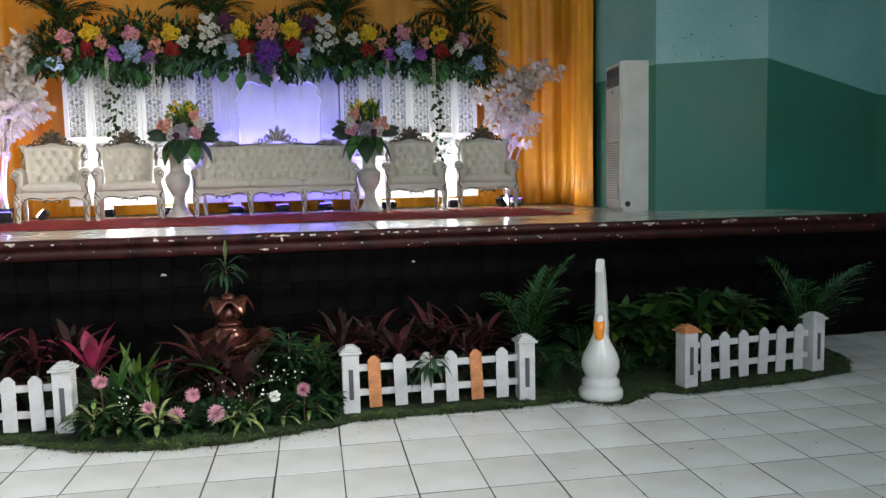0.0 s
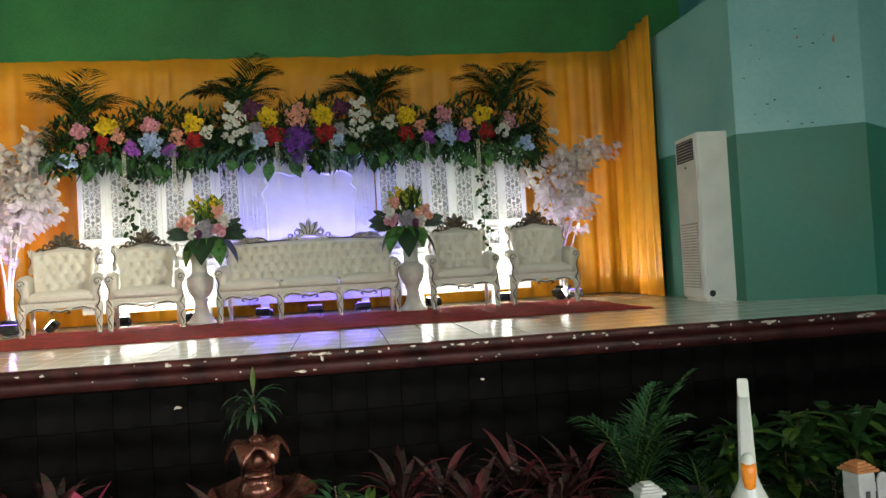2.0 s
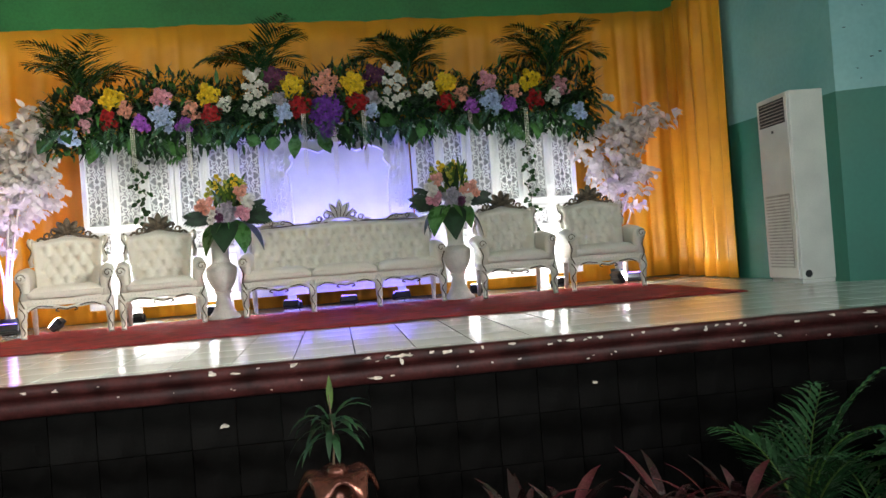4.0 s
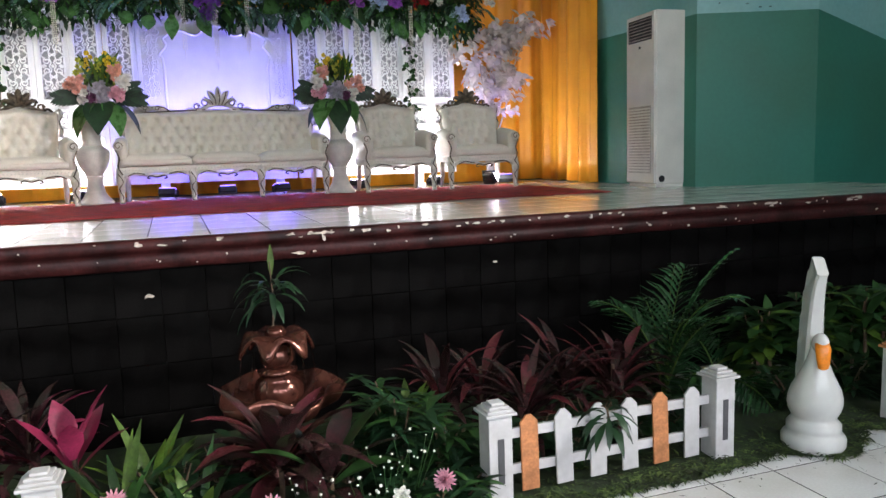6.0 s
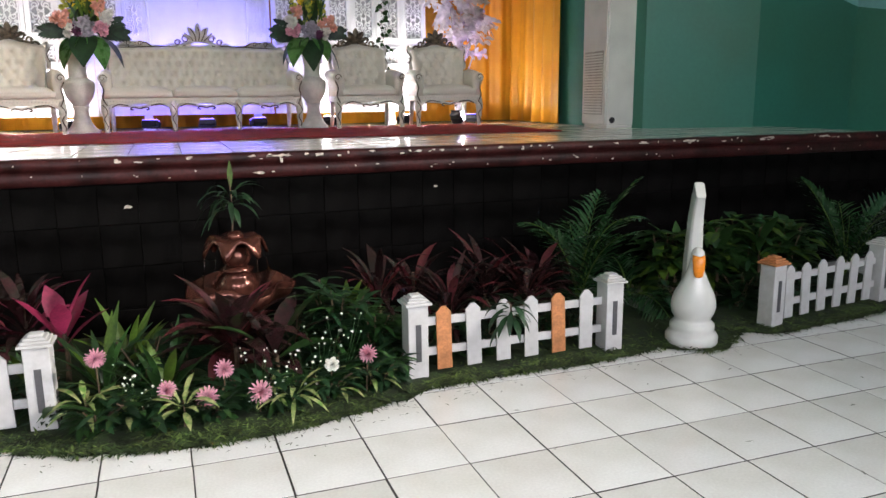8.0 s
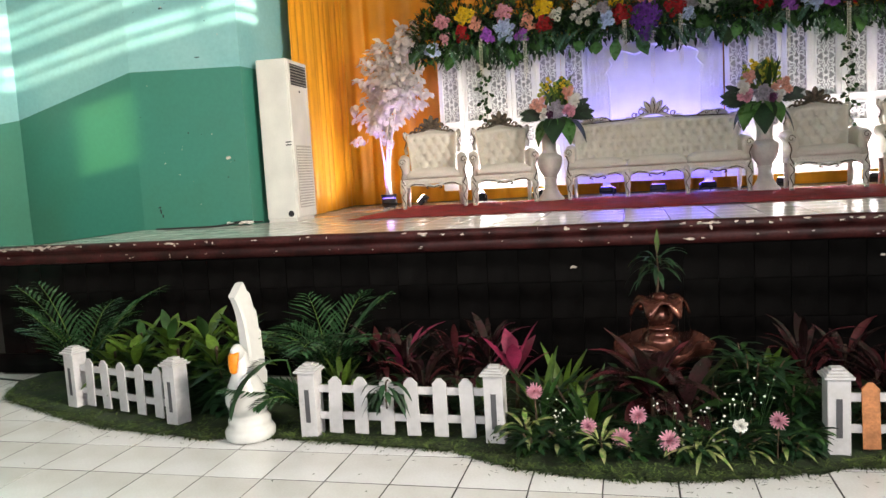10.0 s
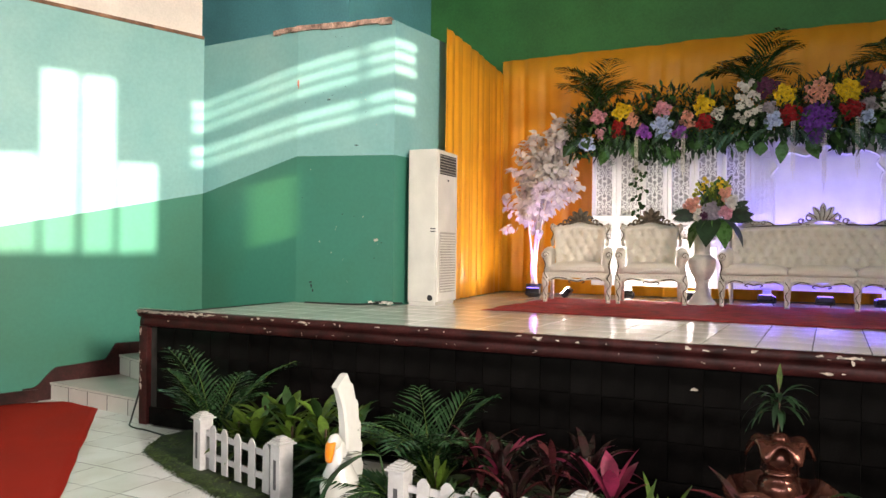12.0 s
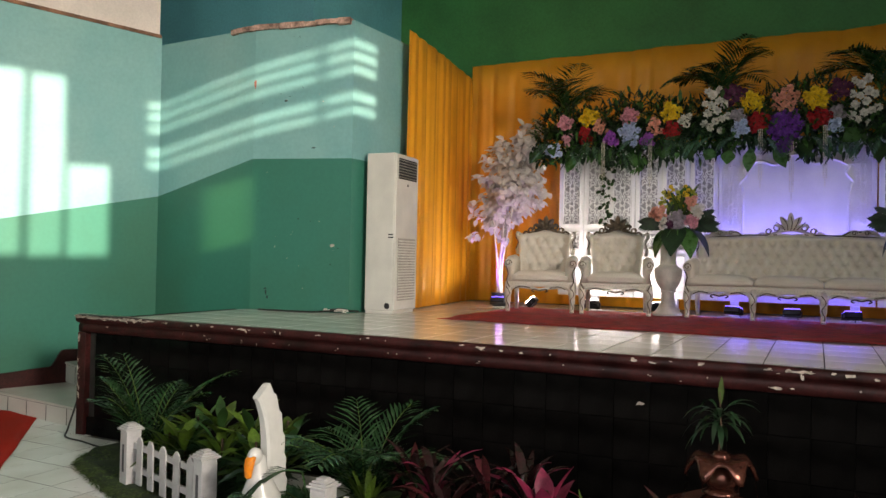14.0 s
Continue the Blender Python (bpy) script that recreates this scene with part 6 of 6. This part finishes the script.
for k, x in enumerate((-1.9, -1.72, -1.5, -1.32, -1.1, -0.96, 0.84, 1.02, 1.2, 1.4, 1.58, 1.76, 2.0, 2.65, 3.1, 3.4, 3.7, -3.7, -3.4, -3.1, -2.65)):
    bush(pose(x, edge_y(x) + rnd(0.34, 0.5), 0.01), 110, 0.2, rnd(0.16, 0.27), 0.036, 0.13, M_LEAF_DARK, "low dark green filler foliage behind the fence", 280 + k, GB, M_LEAF)
for k, (x, y, rx, rz) in enumerate(((3.02, 1.25, .3, .55), (3.42, 1.3, .32, .56), (3.8, 1.3, .28, .5), (2.78, 1.35, .2, .5), (-2.95, 1.2, .3, .34), (-3.4, 1.25, .32, .34), (-2.75, 1.0, .22, .3))):
    bush(pose(x, y, 0.01), 170, rx, rz, 0.085, 0.21, M_LEAF if x > 0 else M_LEAF_DARK, "broad-leaved green croton behind the fence", 210 + k, GB, M_LEAF_LIME if x > 0 else M_LEAF)
for k, (x, y, st) in enumerate(((-3.72, 1.2, .3), (-3.5, 1.12, .36), (-3.34, 1.3, .46), (-3.16, 1.12, .34), (-3.02, 1.25, .46), (-2.86, 1.1, .36), (-2.7, 1.2, .4), (-3.6, 1.35, .4), (-2.8, 1.35, .46), (3.1, 1.2, .42), (3.4, 1.15, .44), (3.68, 1.25, .4), (2.85, 1.3, .38))):
    clump("croton", pose(x, y, 0.01, 0, 0, 71 * k), M_LEAF_LIME if x < 0 else M_LEAF, 18, 0.27, 0.08, "lime-green croton with long leaves in upright rosettes", "plant", "leafy crotons", 260 + k, 1.1, 0.9, 0.9, st - 0.06, 0, 6, M_LEAF)
for k, (x, y, z) in enumerate(((1.25, 0.54, 0.2), (-1.5, 0.55, 0.2))):
    random.seed(230 + k)
    s = Soup()
    for j in range(18):
        a = 2.4 * j
        s.blade((x + 0.02 * math.cos(a), y - 0.03 + 0.02 * math.sin(a), z + 0.15 - 0.005 * j), (math.cos(a), math.sin(a) * 0.6 - 0.25, rnd(-0.1, 0.5)), (0, 0, 1), rnd(0.11, 0.19), rnd(0.026, 0.036), 1.9, 5)
    bm = bmesh.new()
    v = thing("trailing_shoot", Matrix(), "dark leafy shoot hanging over the fence pickets", "plant")
    part("leaves", s.mesh("leaves", M_LEAF_DARK), None, v)
    part("stem", add_tube(bm, spline([(x, y + 0.1, 0.02), (x, y + 0.06, z + 0.1), (x, y - 0.02, z + 0.14), (x, y - 0.03, z)], 4), 0.005, 5), M_STEM, v)
GP = "feathery palms along the stage front"
palm("areca_palm", pose(2.1, 1.3, 0.01), 9, 0.9, 0.2, "feathery green areca palm in front of the stage", GP, 301, 2.3, 0.5, (-100, 140), None, (1.7, 2.8))
palm("areca_palm", pose(2.55, 1.4, 0.01), 8, 0.7, 0.22, "low feathery areca palm in front of the stage", GP, 302, 0.8, 1.2)
palm("areca_palm", pose(4.42, 1.35, 0.01), 9, 0.82, 0.24, "feathery green areca palm near the stage corner", GP, 303, 2.0, 0.8)
palm("areca_palm", pose(-2.12, 1.25, 0.01), 13, 0.85, 0.24, "feathery green areca palm in front of the stage", GP, 304, 1.8, 1.0, (0, 360), None, (1.4, 2.6))
palm("areca_palm", pose(-4.2, 1.45, 0.01), 10, 0.95, 0.22, "feathery green areca palm near the stage corner", GP, 305, 2.0, 0.9, (0, 360), None, (0.9, 1.8))
palm("areca_palm", pose(-2.02, 0.72, 0.01), 4, 0.62, 0.17, "small palm with a frond across the swan", GP, 306, 1.6, 1.0, (185, 250))
# plant standing in the top of the fountain
clump("pandan_cutting", pose(-0.04, 1.2, 0.7), M_LEAF_DARK, 26, 0.21, 0.026, "small green cutting standing in the fountain top", "plant", "", 320, 0.8, 1.0, 1.9, .19, 0, 5, M_LEAF_DARK)
s = Soup()
s.blade((-0.035, 1.2, 0.93), (0.02, 0, 1), (0, -1, 0), 0.14, 0.03, 0.0, 4)
part("shoot", s.mesh("shoot", M_LEAF_LIME), None, bpy.data.objects["pandan_cutting"], "pale green upright shoot").matrix_parent_inverse = bpy.data.objects["pandan_cutting"].matrix_world.inverted()

# cut flowers along the front
MUM = bloom_mesh("pompon_bloom", FLOWER["rose"], "pompon")
for k, (x, y, z, r) in enumerate(((-0.25, 0.36, 0.13, 0.05), (-0.03, 0.34, 0.13, 0.052), (-0.17, 0.44, 0.22, 0.044), (-0.41, 0.4, 0.17, 0.042), (0.47, 0.4, 0.22, 0.044), (-0.68, 0.46, 0.33, 0.045), (0.3, 0.4, 0.19, 0.036))):
    ob = thing("cut_flower", pose(x, y, 0.01), "soft pink pompon flower on a short stem", "flower", "pink cut flowers")
    random.seed(400 + k)
    b = part("bloom", MUM if k < 6 else BALL["white"], None, ob)
    b.matrix_basis = Matrix.Translation((0, 0, z - 0.01)) @ Euler((rnd(-0.5, 0.1), rnd(-3, 3), rnd(-0.4, 0.4))).to_matrix().to_4x4() @ Matrix.Diagonal((r, r, r, 1))
    part("stem", add_tube(bmesh.new(), [(0, 0.05, -0.005), (0, 0.03, z * 0.5), (0, 0.005, z - 0.02)], 0.004, 5), M_STEM, ob)
random.seed(450)
bm = bmesh.new()
st = bmesh.new()
for cx, cy, cz in ((-0.02, 0.45, 0.24), (0.2, 0.47, 0.22), (0.28, 0.5, 0.28), (-0.6, 0.5, 0.22), (0.38, 0.52, 0.32), (0.0, 0.36, 0.1), (-0.5, 0.42, 0.16), (0.14, 0.42, 0.15)):
    for k in range(11):
        p = Vector((cx + rnd(-0.09, 0.09), cy + rnd(-0.05, 0.05), cz + rnd(-0.07, 0.07)))
        bmesh.ops.create_icosphere(bm, subdivisions=1, radius=rnd(0.003, 0.0075), matrix=Matrix.Translation(p))
        if k % 2 == 0:
            add_tube(st, [(cx, cy + 0.04, 0.01), ((cx + p.x) / 2, cy + 0.02, p.z * 0.5), p], 0.0016, 3)
bb = thing("baby_breath", Matrix(), "scattered tiny white blossoms on thin stems", "flower")
tagged(part("blossoms", bm, FLOWER["white"], bb), kind="stuff")
tagged(part("stems", st, M_LEAF, bb), kind="stuff")

# cables on the floor and the stage
tagged(part("floor_cable", add_tube(bmesh.new(), spline([(-5.53, 1.97, 0.9), (-5.535, 1.9, 0.4), (-5.55, 1.8, 0.06), (-5.45, 1.7, 0.01), (-5.2, 1.66, 0.009), (-4.9, 1.6, 0.009), (-4.6, 1.55, 0.01)], 6), 0.008, 6), M_WIRE), "black cable running down from the stage corner", "cable")
tagged(part("stage_cable", add_tube(bmesh.new(), spline([(-5.0, 3.66, ZS + 0.01), (-4.7, 3.68, ZS + 0.01), (-4.35, 3.75, ZS + 0.01), (-4.1, 3.84, ZS + 0.03), (-3.96, 4.02, ZS + 0.02)], 5), 0.01, 6), M_WIRE), "black cable along the wall foot on stage", "cable")

# loose pale wires and offcuts heaped at the foot of the air conditioner
random.seed(610)
heap = thing("wire_heap", Matrix(), "small heap of loose pale wires on the stage floor", "wire", "")
for k in range(9):
    cx, cy = rnd(-4.22, -3.98), rnd(3.8, 3.98)
    pts = [(cx + rnd(-0.1, 0.1), cy + rnd(-0.07, 0.07), ZS + 0.012 + rnd(0, 0.035)) for j in range(4)]
    part("wire", add_tube(bmesh.new(), spline(pts, 5), 0.006, 5), M_STONE if k % 3 else M_WIRE, heap)
# one long palm leaf leaning across the swan's breast
random.seed(611)
lean = thing("palm_leaf", Matrix(), "single dark palm leaf drooping across the white swan", "palm")
s = Soup()
pts = frond(s, (-2.06, 0.66, 0.02), (-0.06, -0.2, 1.0), 0.5, 0.02, 10, 0.3)
pts2 = frond(s, pts[-1], (-0.75, -0.5, 0.35), 0.46, 0.24, 26, 2.3, leaf_w=0.018)
part("leaf_blade", s.mesh("leaf_blade", M_LEAF_DARK), None, lean)
part("stem", add_tube(bmesh.new(), list(pts) + list(pts2)[1:], 0.005, 5), M_LEAF, lean)

# ---- tiles ----
def tile_mesh(name, w, h, t, material, axis):
    g = 0.0032 if axis == "z" else 0.0013
    bm = box(-w / 2 + g, w / 2 - g, -h / 2 + g, h / 2 - g, -t, 0, 0.0016)
    if axis == "y":
        bmesh.ops.transform(bm, matrix=Matrix.Rotation(radians(90), 4, "X"), verts=bm.verts)
    return mesh_of(bm, name, material)


random.seed(8)
TILE_Y = 0.365
FT = tile_mesh("floor_tile", TILE, TILE_Y, 0.006, M_TILE, "z")
rest = Soup()
def loose_tile(x, y, z, w, h):
    g, k = 0.0032, len(rest.v)
    for zz, e in ((z, g + 0.001), (z - 0.006, g)):
        rest.v += [Vector((x - w / 2 + e, y - h / 2 + e, zz)), Vector((x + w / 2 - e, y - h / 2 + e, zz)), Vector((x + w / 2 - e, y + h / 2 - e, zz)), Vector((x - w / 2 + e, y + h / 2 - e, zz))]
    rest.f += [(k, k + 1, k + 2, k + 3), (k, k + 4, k + 5, k + 1), (k + 1, k + 5, k + 6, k + 2), (k + 2, k + 6, k + 7, k + 3), (k + 3, k + 7, k + 4, k)]
    rest.mi += [0] * 5
for i in range(-36, 37):
    for j in range(-24, 10):
        x, y = (i + 0.5) * TILE, (j + 0.5) * TILE_Y
        if y > 1.9 and abs(x) < 5.4 or abs(x) > 9.5:
            continue
        if -12 <= i < 15 and -6 <= j < 5:
            ob = part("floor_tile", FT, None, floor)
            ob.location = (x + rnd(-0.0016, 0.0016), y + rnd(-0.0016, 0.0016), rnd(-0.0004, 0.0004))
        else:
            loose_tile(x + rnd(-0.0016, 0.0016), y + rnd(-0.0016, 0.0016), 0, TILE, TILE_Y)
me = rest.mesh("far_tiles", M_TILE)
for p in me.polygons:
    p.use_smooth = False
tagged(part("far_tiles", me, None, floor), kind="stuff")
# stage floor
ST = tile_mesh("stage_tile", TILE, TILE, 0.006, M_STAGE_TILE, "z")
rest = Soup()
for i in range(-17, 19):
    for j in range(0, 17):
        x, y = (i + 0.5) * TILE + 0.1, FRONT + 0.09 + (j + 0.5) * TILE
        if L_END + 0.15 < x < R_END - 0.15:
            if j < 8:
                ob = part("stage_tile", ST, None, stage)
                ob.location = (x, y, ZS + rnd(-0.0004, 0.0004))
            else:
                loose_tile(x, y, ZS, TILE, TILE)
me = rest.mesh("stage_floor_tiles", M_STAGE_TILE)
for p in me.polygons:
    p.use_smooth = False
tagged(part("stage_floor_tiles", me, None, stage), kind="stuff")
# black tile face
TW, TH = 0.2185, 0.252
BT = tile_mesh("face_tile", TW, TH, 0.02, M_BLACK_TILE, "y")
x = -0.289 - TW * 23.5
while x < R_END - 0.2:
    if x > L_END + 0.2:
        for z in (0.795, 0.543, 0.291):
            ob = part("face_tile", BT, None, stage)
            ob.location = (x, FRONT + 0.05, z)
            ob.rotation_euler = (radians(rnd(-0.5, 0.5)), 0, radians(rnd(-0.5, 0.5)))
    x += TW


# flaked spots and stains on the painted walls
def wall_spots(name, parent, a, b, off, spots, material, label):
    s = Soup()
    a, b = Vector((*a, 0)), Vector((*b, 0))
    d = (b - a).normalized()
    for u, z, w, h in spots:
        k, n = len(s.v), 9
        for i in range(n):
            t = 2 * math.pi * i / n
            r = rnd(0.5, 1.2)
            s.v.append(a + d * (u + math.cos(t) * w * r) + Vector((off[0], off[1], z + math.sin(t) * h * r)))
        s.f.append(tuple(range(k, k + n)))
        s.mi.append(0)
    tagged(part(name, s.mesh(name, material), None, parent, label), kind="stuff")


random.seed(17)
M_SPOT = mat("dark_wall_stain", (0.02, 0.03, 0.03), 0.8)
M_BRICK_SPOT = mat("bare_red_brick", (0.4, 0.14, 0.1), 0.9)
wall_spots("dark_marks", wall_left, (-5.2, 3.75), (-4.02, 3.92), (0.0006, -0.004), [(0.2, 1.22, 0.012, 0.03), (0.22, 1.17, 0.014, 0.02), (0.19, 1.26, 0.02, 0.01)] + [(rnd(0.05, 1.1), rnd(1.1, 4.0), rnd(0.004, 0.012), rnd(0.003, 0.007)) for k in range(14)] + [(0.4, 3.3, 0.03, 0.012), (0.75, 2.78, 0.03, 0.008)], M_SPOT, "small dark scuffs")
wall_spots("pale_marks", wall_left, (-5.2, 3.75), (-4.02, 3.92), (0.0006, -0.004), [(0.99, 1.74, 0.03, 0.02)] + [(rnd(0.05, 1.1), rnd(1.1, 4.0), rnd(0.003, 0.01), rnd(0.003, 0.008)) for k in range(16)], M_CHIP, "small pale chips")
wall_spots("brick_mark", wall_left, (-5.2, 3.75), (-4.02, 3.92), (0.0006, -0.004), [(0.012, 3.5, 0.014, 0.06)], M_BRICK_SPOT, "bare brick at the wall edge")
wall_spots("dark_marks", wall_right, (4.36, 3.95), (5.5, 3.62), (-0.001, -0.004), [(rnd(0.1, 1.1), rnd(2.7, 4.0), rnd(0.006, 0.02), rnd(0.004, 0.01)) for k in range(18)], M_SPOT, "small dark scuffs")
wall_spots("brick_mark", wall_right, (4.36, 3.95), (5.5, 3.62), (-0.001, -0.004), [(0.62, 3.55, 0.012, 0.02), (0.95, 3.5, 0.015, 0.05)], M_BRICK_SPOT, "small bare red patches")
